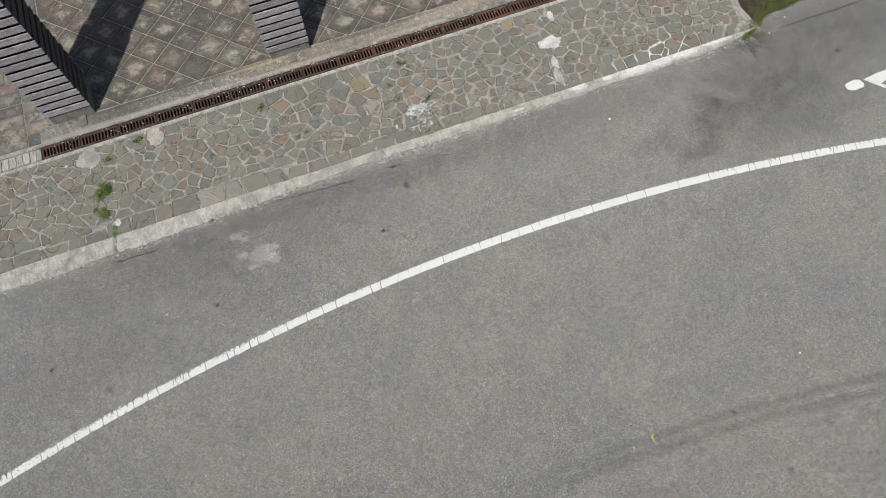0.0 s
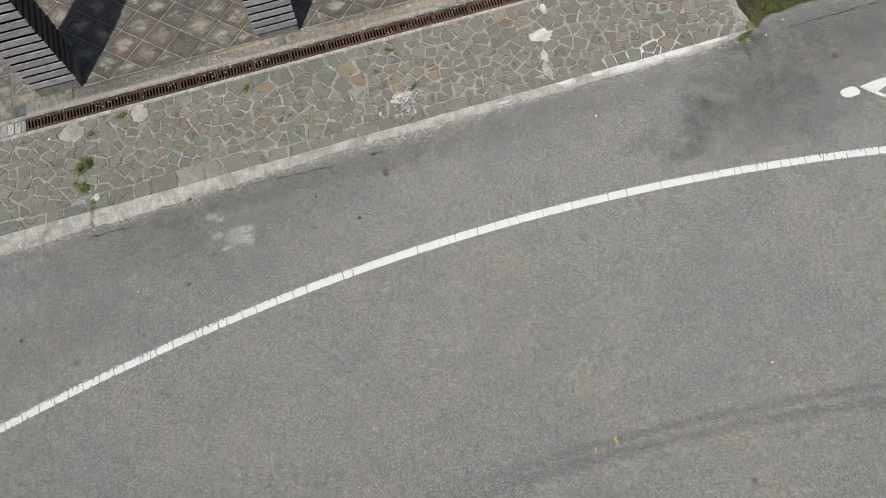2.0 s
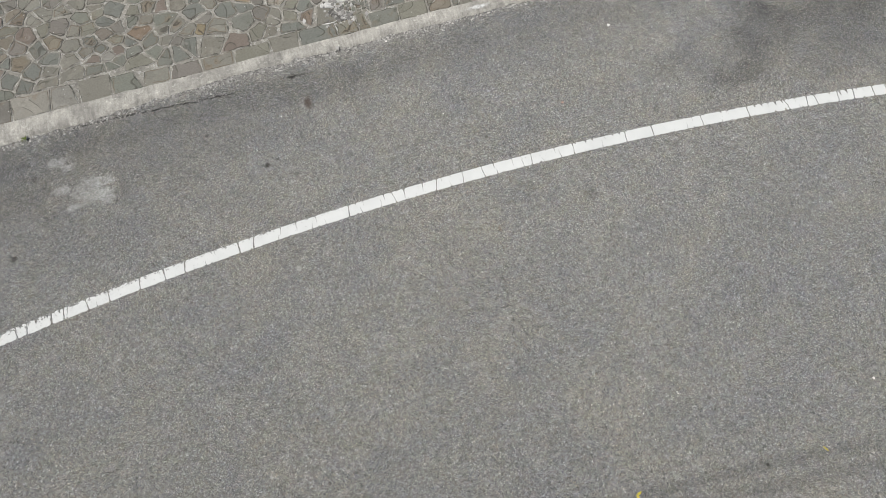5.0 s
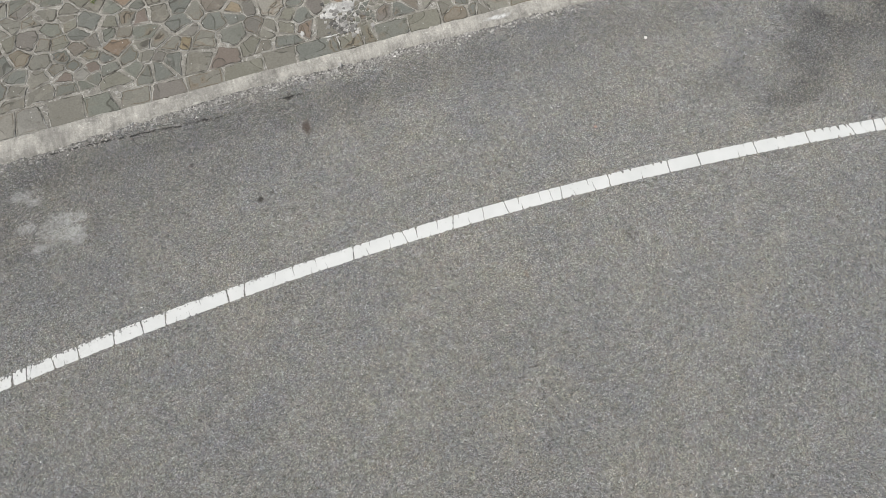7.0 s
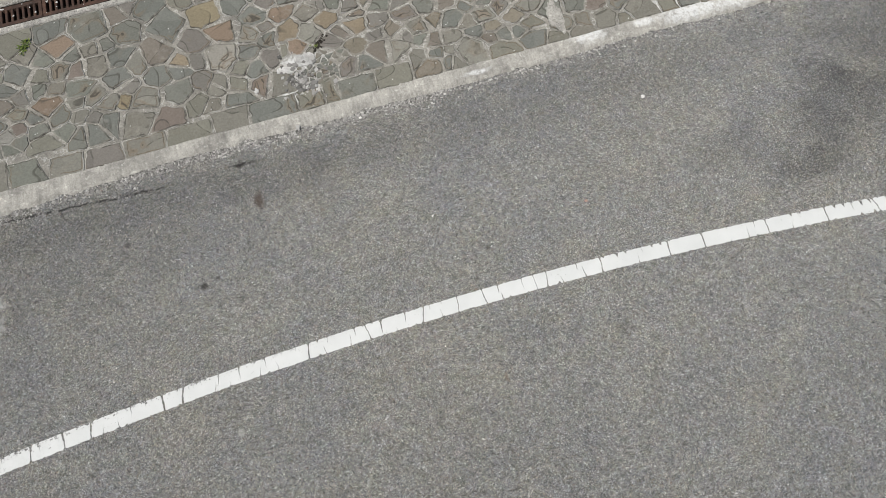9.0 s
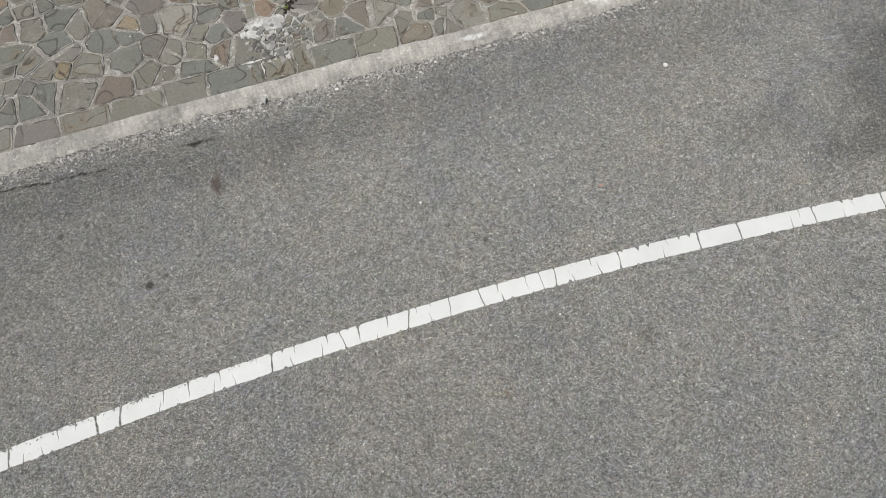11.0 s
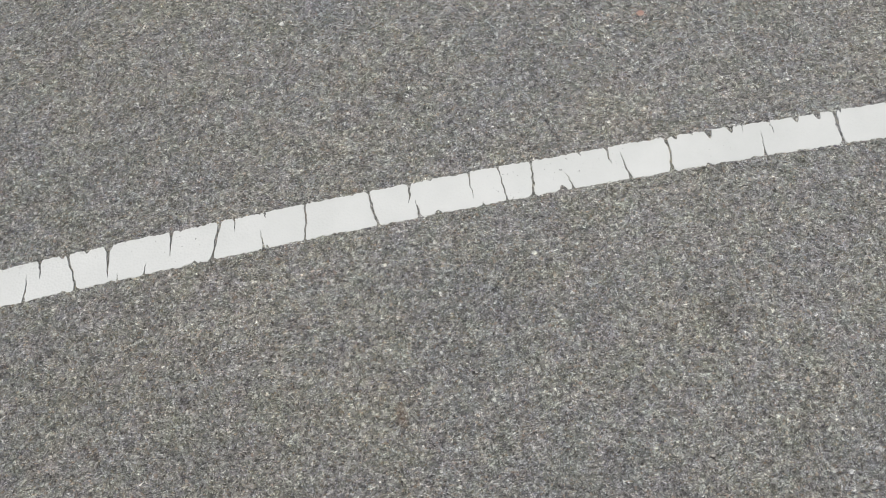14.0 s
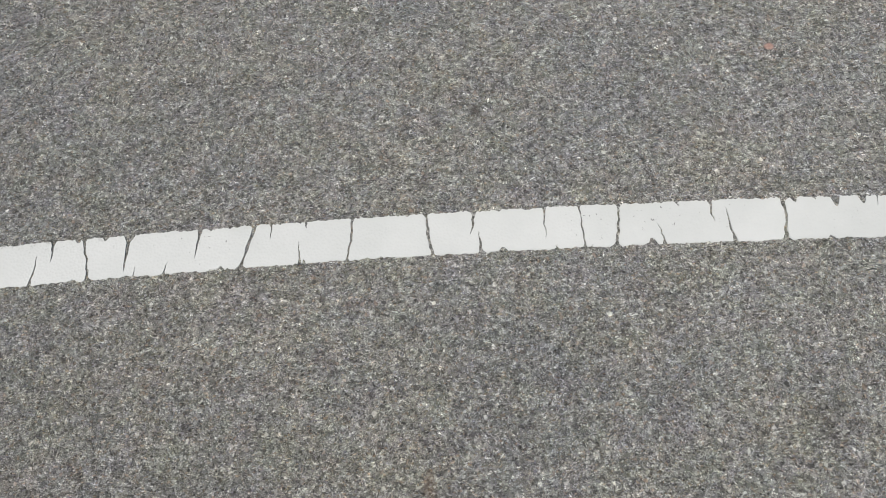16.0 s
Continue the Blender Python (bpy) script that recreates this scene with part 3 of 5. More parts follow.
def link(name, me, parent=None, at=(0, 0, 0), label=""):
    ob = new(name, me)
    ob.location = at
    if parent is not None:
        ob.parent = parent
        ob.location = Vector(at) - parent.location
    if label:
        ob["label"] = label
    return ob


def block(x0, x1, y0, y1, z0, z1, c=0.004):
    """A box with chamfered top edges: verts and faces."""
    v = [(x0, y0, z0), (x1, y0, z0), (x1, y1, z0), (x0, y1, z0), (x0, y0, z1 - c), (x1, y0, z1 - c), (x1, y1, z1 - c), (x0, y1, z1 - c),
         (x0 + c, y0 + c, z1), (x1 - c, y0 + c, z1), (x1 - c, y1 - c, z1), (x0 + c, y1 - c, z1)]
    f = [(3, 2, 1, 0), (8, 9, 10, 11)]
    for a in (0, 4):
        f += [(a + i, a + (i + 1) % 4, a + 4 + (i + 1) % 4, a + 4 + i) for i in range(4)]
    return v, f


def join(pieces):
    verts, faces = [], []
    for v, f in pieces:
        n = len(verts)
        verts += list(v)
        faces += [tuple(i + n for i in face) for face in f]
    return verts, faces


def prism(ring, z0, z1, lip=0.004, drop=0.004):
    """A plate over a counter-clockwise outline, with a worn top edge."""
    n = len(ring)
    cx, cy = sum(p[0] for p in ring) / n, sum(p[1] for p in ring) / n
    verts = [(x, y, z0) for x, y in ring] + [(x, y, z1 - drop) for x, y in ring]
    for x, y in ring:
        d = math.hypot(x - cx, y - cy) or 1
        verts.append((x - (x - cx) / d * lip, y - (y - cy) / d * lip, z1))
    faces = [tuple(range(2 * n, 3 * n))]
    for a in (0, n):
        faces += [(a + i, a + (i + 1) % n, a + n + (i + 1) % n, a + n + i) for i in range(n)]
    return verts, faces


def clip(poly, nx, ny, d):
    """The part of a convex outline where nx * x + ny * y <= d."""
    out = []
    for i, a in enumerate(poly):
        b = poly[(i + 1) % len(poly)]
        da, db = nx * a[0] + ny * a[1] - d, nx * b[0] + ny * b[1] - d
        if da <= 0:
            out.append(a)
        if da * db < 0:
            t = da / (da - db)
            out.append((a[0] + (b[0] - a[0]) * t, a[1] + (b[1] - a[1]) * t))
    return out


def inset(poly, amounts):
    """The outline with its sides moved inwards, each by an amount drawn from amounts()."""
    out = poly
    for i, a in enumerate(poly):
        by = amounts()
        b = poly[(i + 1) % len(poly)]
        ex, ey = b[0] - a[0], b[1] - a[1]
        l = math.hypot(ex, ey)
        if l < 1e-6:
            continue
        nx, ny = ey / l, -ex / l
        out = clip(out, nx, ny, nx * a[0] + ny * a[1] - by)
        if len(out) < 3:
            return []
    return out


def area(poly):
    return 0.5 * sum(a[0] * b[1] - b[0] * a[1] for a, b in zip(poly, poly[1:] + poly[:1]))


def angular(poly, least):
    """The outline with its shortest sides drawn together, down to four corners at the fewest."""
    poly = list(poly)
    while len(poly) > 4:
        lengths = [math.dist(a, b) for a, b in zip(poly, poly[1:] + poly[:1])]
        i = lengths.index(min(lengths))
        if lengths[i] > least * math.sqrt(abs(area(poly))):
            break
        j = (i + 1) % len(poly)
        poly[i] = ((poly[i][0] + poly[j][0]) / 2, (poly[i][1] + poly[j][1]) / 2)
        poly.pop(j)
    return poly


def roughened(poly, rng, step=0.05, wander=0.006):
    """Corners cut round, long sides broken and shifted a little."""
    cut = []
    n = len(poly)
    for i in range(n):
        a, b, c = poly[i - 1], poly[i], poly[(i + 1) % n]
        la, lc = math.hypot(a[0] - b[0], a[1] - b[1]), math.hypot(c[0] - b[0], c[1] - b[1])
        r = rng.choice((0.003, 0.005, 0.008, 0.016))
        ta, tc = min(0.35, r / max(la, 1e-6)), min(0.35, r / max(lc, 1e-6))
        cut.append((b[0] + (a[0] - b[0]) * ta, b[1] + (a[1] - b[1]) * ta))
        cut.append((b[0] + (c[0] - b[0]) * tc, b[1] + (c[1] - b[1]) * tc))
    out = []
    for i, a in enumerate(cut):
        b = cut[(i + 1) % len(cut)]
        l = math.hypot(b[0] - a[0], b[1] - a[1])
        out.append(a)
        k = min(3, int(l / step))
        for j in range(1, k + 1):
            t = j / (k + 1)
            w = rng.uniform(-wander, wander)
            out.append((a[0] + (b[0] - a[0]) * t - (b[1] - a[1]) / l * w, a[1] + (b[1] - a[1]) * t + (b[0] - a[0]) / l * w))
    return out


def wavy(x, seed, scale=1.0):
    return noise.noise(Vector((x * scale, seed * 7.31, 0.5)))


# ---- ground: one sheet, open over the drain channel ----
PAVE_Z, END_X, WEST_X = 0.030, 9.33, -4.0
xs, ys = (-300.0, 0.0, END_X - 0.1, 300.0), (-300.0, -0.18, 0.0, 300.0)
gv = [(x, y, 0.0) for y in ys for x in xs]
gf = [(j * 4 + i, j * 4 + i + 1, j * 4 + i + 5, j * 4 + i + 4) for j in range(3) for i in range(3) if not (i == 1 and j == 1)]
tagged(link("ground", mesh_of("ground", gv, gf, ASPHALT)), "worn grey asphalt road surface with pale aggregate and oil spots", "road", kind="structure")


# ---- painted edge line, broken by cracks ----
def line_mid(x):
    u = x - 5.2
    return -3.2475 - 0.0022 * u - 0.01955 * u * u + 0.000054 * u ** 3


# open cracks right across the line, as (x at the low edge, x at the top edge)
ACROSS = ((-0.513, -0.527), (-0.333, -0.344), (-0.147, -0.153), (0.028, 0.009), (0.173, 0.166), (0.343, 0.332), (0.527, 0.522), (0.689, 0.684), (0.814, 0.794), (0.984, 0.99), (1.103, 1.105), (1.176, 1.158),
          (1.367, 1.365), (1.633, 1.621), (1.709, 1.71), (1.897, 1.9), (1.993, 1.995), (2.184, 2.163), (2.349, 2.34), (2.589, 2.592), (2.791, 2.783), (2.949, 2.955), (3.395, 3.389), (3.505, 3.521),
          (4.296, 4.312), (4.692, 4.673), (5.028, 5.056), (5.262, 5.275), (5.449, 5.438), (5.781, 5.777), (5.848, 5.865), (6.211, 6.226), (6.665, 6.678), (6.9, 6.908), (7.329, 7.338))
ACROSS_EAST = ((7.728, 7.740), (8.077, 8.066), (8.233, 8.261), (8.323, 8.326), (8.501, 8.526), (8.633, 8.662), (8.81, 8.827), (8.923, 8.941), (9.106, 9.12), (9.316, 9.357), (9.462, 9.482), (9.611, 9.634), (9.838, 9.862), (9.992, 10.036))
OPEN = {1.897: 0.012, 0.343: 0.006, 2.791: 0.006, 3.395: 0.0065, 3.505: 0.006, 4.296: 0.0052, 4.692: 0.0026, 5.028: 0.0040, 5.262: 0.0022, 5.449: 0.0036, 5.781: 0.0015, 5.848: 0.0036, 6.211: 0.0046, 6.665: 0.0060, 6.9: 0.0060, 7.329: 0.0042}
# cracks that die out within the line, as (x at the edge, x at the tip, depth, width), from the top and from the low edge
FROM_TOP = ((2.42, 2.425, 0.5, 0.003), (2.509, 2.505, 0.4, 0.003), (2.64, 2.645, 0.5, 0.003), (3.195, 3.2, 0.6, 0.003), (3.29, 3.287, 0.4, 0.003), (3.743, 3.731, 0.68, 0.003), (3.869, 3.865, 0.82, 0.004), (4.029, 4.034, 0.68, 0.003),
            (4.228, 4.226, 0.28, 0.002), (4.431, 4.43, 0.45, 0.0028), (4.605, 4.603, 0.5, 0.0040), (4.776, 4.769, 0.88, 0.0062), (4.934, 4.926, 0.7, 0.0040), (5.093, 5.091, 0.38, 0.0022), (5.169, 5.171, 0.16, 0.004),
            (5.545, 5.536, 0.56, 0.0052), (5.701, 5.697, 0.8, 0.0028), (5.993, 5.994, 0.12, 0.004), (6.066, 6.065, 0.52, 0.0040), (6.294, 6.293, 0.08, 0.004), (6.43, 6.425, 0.25, 0.0015), (6.501, 6.503, 0.42, 0.0030))
FROM_TOP_FAR = ((0.1, 0.1, 0.5, 0.003), (0.61, 0.62, 0.4, 0.003), (1.28, 1.27, 0.5, 0.003), (1.46, 1.47, 0.6, 0.003), (1.55, 1.55, 0.4, 0.003), (2.03, 2.021, 0.7, 0.004), (2.06, 2.065, 0.4, 0.004), (7.082, 7.079, 0.14, 0.003), (7.264, 7.253, 0.5, 0.003), (7.56, 7.57, 0.5, 0.003), (7.92, 7.917, 0.6, 0.003), (8.16, 8.15, 0.5, 0.003), (8.74, 8.75, 0.6, 0.003), (9.25, 9.24, 0.5, 0.003))
FROM_LOW = ((1.02, 1.03, 0.4, 0.003), (2.25, 2.245, 0.5, 0.003), (3.02, 3.025, 0.5, 0.003), (3.12, 3.11, 0.5, 0.003), (3.706, 3.719, 0.5, 0.0028), (3.799, 3.804, 0.3, 0.002), (3.99, 4.001, 0.62, 0.0024), (4.105, 4.093, 0.6, 0.002), (4.407, 4.4, 0.58, 0.0028),
            (4.564, 4.572, 0.72, 0.0030), (4.793, 4.794, 0.24, 0.0015), (4.859, 4.866, 0.3, 0.0022), (5.158, 5.153, 0.55, 0.0030), (5.556, 5.551, 0.52, 0.0050), (5.718, 5.719, 0.1, 0.004), (5.952, 5.942, 0.52, 0.0032), (6.103, 6.095, 0.85, 0.0036),
            (6.458, 6.471, 0.75, 0.0026), (7.193, 7.206, 0.8, 0.0026), (7.49, 7.5, 0.5, 0.003), (8.166, 8.17, 0.4, 0.003), (8.42, 8.41, 0.5, 0.003), (9.72, 9.73, 0.5, 0.003))
edge_line = tagged(new("edge_line"), "white painted road edge line, cracked across into short lengths", "road marking", kind="structure")
WIDTH = 0.0985


def ragged(x, side):
    old = 1.0 + 1.2 * min(1.0, max(0.0, (2.6 - x) / 1.5)) + 0.9 * min(1.0, max(0.0, (x - 7.3) / 0.8))
    bite = max(0.0, noise.noise(Vector((x * 34, side * 9.0, 4.0))) - 0.28 / old) * 0.022 * old
    return 0.0030 * wavy(x, 11 + side, 38.0) + 0.0026 * wavy(x, 5 + side, 130.0) + 0.0022 * wavy(x, 15 + side, 330.0) + 2.4 * bite * (1.0 if side > 0 else 0.6) * -1


def jagged(x, v):
    return 0.0055 * wavy(v * 2.6 + x * 11, 20, 1.0) * (1 - 2 * abs(v)) + 0.0028 * wavy(v * 8 + x * 5, 21, 1.0) + 0.0014 * wavy(v * 26 + x * 3, 22, 1.0)


def crack_path(c, v):
    """Where a crack right across lies at height v, from -0.5 (low edge) to 0.5."""
    return c[0] + (c[1] - c[0]) * (v + 0.5) + jagged(c[0], v)


def paint_length(ca, cb, notches):
    """The outline of one length of paint between two open cracks, with notches where a crack dies out."""
    left, right = [], []
    steps = 22
    for i in range(steps + 1):
        v = -0.5 + i / steps
        for c, row, s in ((ca, left, 1), (cb, right, -1)):
            gap = OPEN.get(c[0], 0.0062 if c[0] < 7.5 else 0.0046) * (1 + 0.8 * wavy(v * 5 + c[0] * 3, 70, 1.0)) * (1 + 1.2 * abs(2 * v) ** 7 + 1.2 * abs(2 * v) ** 24)
            x = crack_path(c, v) + s * (0.62 * gap + 0.0009 + 0.0008 * wavy(v * 40 + c[0], 30 + s, 1.0))
            row.append((x, line_mid(x) + v * WIDTH * (0.985 if i in (0, steps) else 1)))

    def along(x0, x1, v):
        n = max(3, int(abs(x1 - x0) / 0.0021))
        out = []
        for i in range(1, n):
            x = x0 + (x1 - x0) * i / n
            out.append((x, line_mid(x) + v * WIDTH + (1 if v > 0 else -1) * ragged(x, 1 if v > 0 else -1)))
        return out

    def edge(x0, x1, v):
        marks = sorted((c for c in notches if c[4] * v > 0), reverse=x1 < x0)
        out, at = [], x0
        way = 1 if x1 > x0 else -1
        for foot, tip, deep, w, _ in marks:
            def spot(t, side):
                wide = 0.75 * w * (1 - t) ** 0.6 * (1 + 1.3 * max(0, 1 - t * 6)) * (1 + 0.5 * wavy(t * 6 + foot * 9, 71, 1.0))
                x = foot + (tip - foot) * t + jagged(foot, v * (1 - 2 * t * 0.9)) * min(1, 4 * t) + way * side * wide
                return (x, line_mid(foot) + v * WIDTH * (1 - 2 * deep * t))
            low = [spot(t, -1) for t in (0.0, 0.08, 0.2, 0.35, 0.5, 0.65, 0.8, 0.92)]
            back = [spot(t, 1) for t in (0.92, 0.8, 0.65, 0.5, 0.35, 0.2, 0.08, 0.0)]
            out += along(at, low[0][0], v) + low + [spot(1.0, 0)] + back
            at = back[-1][0]
        return out + along(at, x1, v)

    ring = edge(left[0][0], right[0][0], -0.5) + right + edge(right[-1][0], left[-1][0], 0.5) + left[::-1]
    n = len(ring)
    verts = [(x, y, 0.0028) for x, y in ring] + [(x, y, -0.001) for x, y in ring]
    return verts, [tuple(range(n))] + [(n + i, n + (i + 1) % n, (i + 1) % n, i) for i in range(n)]


across = [(-3.6 + 0.23 * i, -3.605 + 0.23 * i) for i in range(13)] + list(ACROSS + ACROSS_EAST) + [(10.2 + 0.21 * i, 10.22 + 0.21 * i) for i in range(9)]
dying = [c + (1,) for c in FROM_TOP + FROM_TOP_FAR] + [c + (-1,) for c in FROM_LOW]
for ca, cb in zip(across, across[1:]):
    held = [c for c in dying if max(ca) + 0.012 < min(c[:2]) and max(c[:2]) < min(cb) - 0.012]
    link("paint_length", mesh_of("paint_length", *paint_length(ca, cb, held), PAINT), edge_line)


def blob(cx, cy, rx, ry, z0, z1, seed, rag=0.25, n=64, turn=0.0):
    ring = []
    for i in range(n):
        a = 2 * math.pi * i / n
        c, d = math.cos(a), math.sin(a)
        wob = sum(w * noise.noise(Vector((c * f, d * f, seed + f))) for w, f in ((1.5, 0.9), (0.8, 2.6), (0.35, 6.0), (0.16, 14.0)))
        r = max(0.25, 1 + rag * wob)
        x, y = rx * r * c, ry * r * d
        ring.append((cx + x * math.cos(turn) - y * math.sin(turn), cy + x * math.sin(turn) + y * math.cos(turn)))
    return prism(ring, z0, z1, 0.003, 0.002)


# painted symbol on the road: a rounded dot and a broad chevron
symbol = tagged(new("road_symbol"), "white painted road symbol of a rounded dot and wedge", "road marking", kind="structure")
link("dot", mesh_of("dot", *blob(10.11, -2.85, 0.12, 0.076, -0.001, 0.003, 3.1, 0.20, 40, -0.25), PAINT), symbol)
for ring in ([(10.26, -2.812), (10.44, -2.945), (10.57, -2.905), (11.0, -2.93), (11.0, -2.83), (10.61, -2.785), (10.48, -2.785)],
             [(10.262, -2.822), (10.46, -3.04), (10.52, -3.035), (10.443, -2.951)]):
    link("wedge", mesh_of("wedge", *prism(ring, -0.001, 0.003, 0.002, 0.001), PAINT), symbol)


# ---- crazy paving between kerb and drain ----
def kerb_in(x):
    return -1.588 + 0.008 * wavy(x, 1, 2.2)


def kerb_out(x):
    t = min(1, max(0, (x - 0.9) / 3.2))
    big = -1.796 - 0.03 * math.exp(-((x + 0.1) / 0.4) ** 2) + 0.094 * t * t * (3 - 2 * t)
    chip = max(0.0, noise.noise(Vector((x * 7, 3.0, 1.0))) - 0.15) * 0.05
    return big + 0.020 * wavy(x, 2, 1.3) + 0.010 * wavy(x, 12, 4.0) + 0.007 * wavy(x, 4, 9.0) + 0.008 * wavy(x, 6, 38.0) + 0.005 * wavy(x, 9, 90.0) + chip


pavement = tagged(new("pavement"), "crazy paving of irregular grey and brown slate in pale mortar", "pavement", kind="structure")
n = 300
bed = [(WEST_X + (END_X + 0.10 - WEST_X) * i / n, y, PAVE_Z - 0.006) for y in (-1.61, -0.195) for i in range(n + 1)]
bed_low = [(x, y, -0.05) for x, y, z in bed]
m = n + 1
faces = [(i, i + 1, m + i + 1, m + i) for i in range(n)]
faces += [(2 * m + i, 2 * m + i + 1, i + 1, i) for i in range(n)] + [(m + i, m + i + 1, 3 * m + i + 1, 3 * m + i) for i in range(n)]
faces += [(n, 2 * m + n, 3 * m + n, m + n)]
link("mortar_bed", mesh_of("mortar_bed", bed + bed_low, faces, MORTAR), pavement)

rng = random.Random(21)


def halves(poly, target):
    """A stone outline broken by straight lines until its pieces are about as small as wanted."""
    a = area(poly)
    if a < target:
        return [poly]
    cx, cy = sum(p[0] for p in poly) / len(poly), sum(p[1] for p in poly) / len(poly)
    long = max(((p[0] - q[0], p[1] - q[1]) for p in poly for q in poly), key=lambda d: d[0] ** 2 + d[1] ** 2)
    turn = math.atan2(long[1], long[0]) + rng.uniform(-0.5, 0.5)
    nx, ny = math.cos(turn), math.sin(turn)
    d = nx * cx + ny * cy + rng.uniform(-0.2, 0.2) * math.sqrt(a)
    one, two = clip(poly, nx, ny, d), clip(poly, -nx, -ny, -d)
    out = []
    for piece in (one, two):
        if len(piece) >= 3 and area(piece) > 0.0012:
            out += halves(piece, target)
    return out


def wanted(x, y):
    base = rng.choice((0.020, 0.032, 0.045, 0.060, 0.09))
    return base * (0.9 if x > 5.6 else 1.0) * (0.75 if x < 1.6 else 1.0)


# stones by their middles and rough radii, bay by bay from west to east
STONES = []
STONES.append([(-1.43, -0.72, 0.1), (-1.34, -0.5, 0.1), (-1.2, -0.35, 0.12), (-1.14, -0.74, 0.13), (-1.06, -0.45, 0.07), (-0.93, -0.79, 0.12), (-0.91, -1.01, 0.1), (-0.84, -0.39, 0.1, "brown"), (-0.77, -0.61, 0.09), (-0.72, -0.91, 0.1), (-0.67, -1.09, 0.09), (-0.6, -0.38, 0.11), (-0.54, -0.56, 0.09), (-0.51, -0.93, 0.1), (-0.42, -1.15, 0.1), (-0.38, -0.74, 0.1), (-0.32, -0.39, 0.09), (-0.27, -0.89, 0.07), (-0.26, -0.57, 0.13), (-0.17, -1.12, 0.1), (-0.1, -0.95, 0.09), (-0.1, -0.78, 0.1), (-0.03, -0.35, 0.11), (0.01, -0.59, 0.08, "rose"), (0.02, -0.99, 0.04, "brown"), (0.12, -1.11, 0.09), (0.2, -1.35, 0.09), (0.2, -0.9, 0.09, "brown"), (0.22, -0.66, 0.08), (0.25, -0.41, 0.11, "rose"), (0.28, -1.24, 0.06), (0.29, -1.03, 0.07), (0.32, -0.82, 0.08), (0.43, -1.16, 0.12), (0.46, -0.88, 0.07)])
STONES.append([(0.76, -0.69, 0.11), (0.79, -0.49, 0.11), (0.81, -0.93, 0.07), (0.83, -1.33, 0.07), (0.89, -1.15, 0.1, "pale"), (0.99, -0.57, 0.1, "brown"), (1.02, -0.99, 0.09), (1.07, -0.78, 0.1), (1.1, -1.13, 0.08, "brown"), (1.13, -1.36, 0.09), (1.21, -1, 0.08), (1.28, -0.61, 0.07), (1.32, -0.98, 0.08), (1.35, -0.82, 0.07), (1.46, -1.09, 0.09), (1.47, -0.68, 0.07), (1.52, -0.88, 0.1, "brown")])
STONES.append([(1.61, -1.03, 0.07), (1.62, -0.49, 0.1), (1.64, -0.33, 0.11), (1.65, -0.8, 0.06), (1.71, -0.73, 0.08), (1.71, -0.61, 0.08), (1.74, -1.18, 0.08), (1.83, -0.47, 0.08, "brown"), (1.84, -0.99, 0.07, "brown"), (1.84, -0.83, 0.07, "rose"), (1.86, -1.26, 0.07), (1.93, -0.72, 0.09, "brown"), (1.96, -1.14, 0.09), (1.98, -0.32, 0.1), (2.01, -0.89, 0.08), (2.05, -1.28, 0.07), (2.06, -0.53, 0.1), (2.07, -0.69, 0.07), (2.11, -1.05, 0.07), (2.14, -0.86, 0.07, "brown"), (2.2, -0.36, 0.11), (2.22, -0.69, 0.1, "rose"), (2.28, -0.53, 0.08), (2.29, -1.26, 0.09), (2.29, -1.11, 0.08)])
STONES.append([(2.32, -0.94, 0.07), (2.34, -0.79, 0.07), (2.43, -0.66, 0.09), (2.47, -0.36, 0.1), (2.59, -0.9, 0.08, "brown"), (2.63, -0.77, 0.08), (2.7, -0.34, 0.15), (2.71, -1, 0.05), (2.74, -0.87, 0.07), (2.74, -0.67, 0.11), (2.79, -0.51, 0.07), (2.83, -1.08, 0.06), (2.87, -0.83, 0.05), (2.9, -0.72, 0.07), (2.91, -0.99, 0.09, "ochre")])
STONES.append([(2.98, -0.87, 0.06), (2.98, -0.32, 0.11), (3, -1.11, 0.07), (3.02, -0.72, 0.08), (3.04, -0.5, 0.11, "ochre"), (3.13, -1.15, 0.06), (3.14, -1.03, 0.06), (3.15, -0.92, 0.09), (3.17, -0.75, 0.08, "brown"), (3.23, -1.19, 0.05), (3.24, -1.03, 0.07), (3.28, -0.4, 0.15), (3.29, -0.75, 0.1), (3.33, -1.23, 0.06), (3.34, -1.11, 0.07), (3.44, -0.91, 0.09), (3.45, -1.13, 0.05, "ochre"), (3.46, -0.73, 0.09), (3.48, -0.33, 0.07, "brown")])
STONES.append([(3.51, -1.01, 0.05), (3.52, -1.29, 0.09), (3.53, -0.54, 0.1), (3.58, -0.84, 0.08), (3.6, -1.16, 0.11), (3.71, -0.98, 0.09), (3.73, -0.77, 0.12, "brown"), (3.73, -0.34, 0.12), (3.76, -1.32, 0.07, "brown"), (3.83, -1.16, 0.1), (3.83, -0.55, 0.15), (3.86, -1, 0.05), (3.88, -0.91, 0.05, "ochre"), (3.96, -1.3, 0.07), (3.99, -0.35, 0.08), (4, -0.77, 0.1, "rose"), (4.02, -1.13, 0.07), (4.02, -0.94, 0.05), (4.05, -1.35, 0.06)])
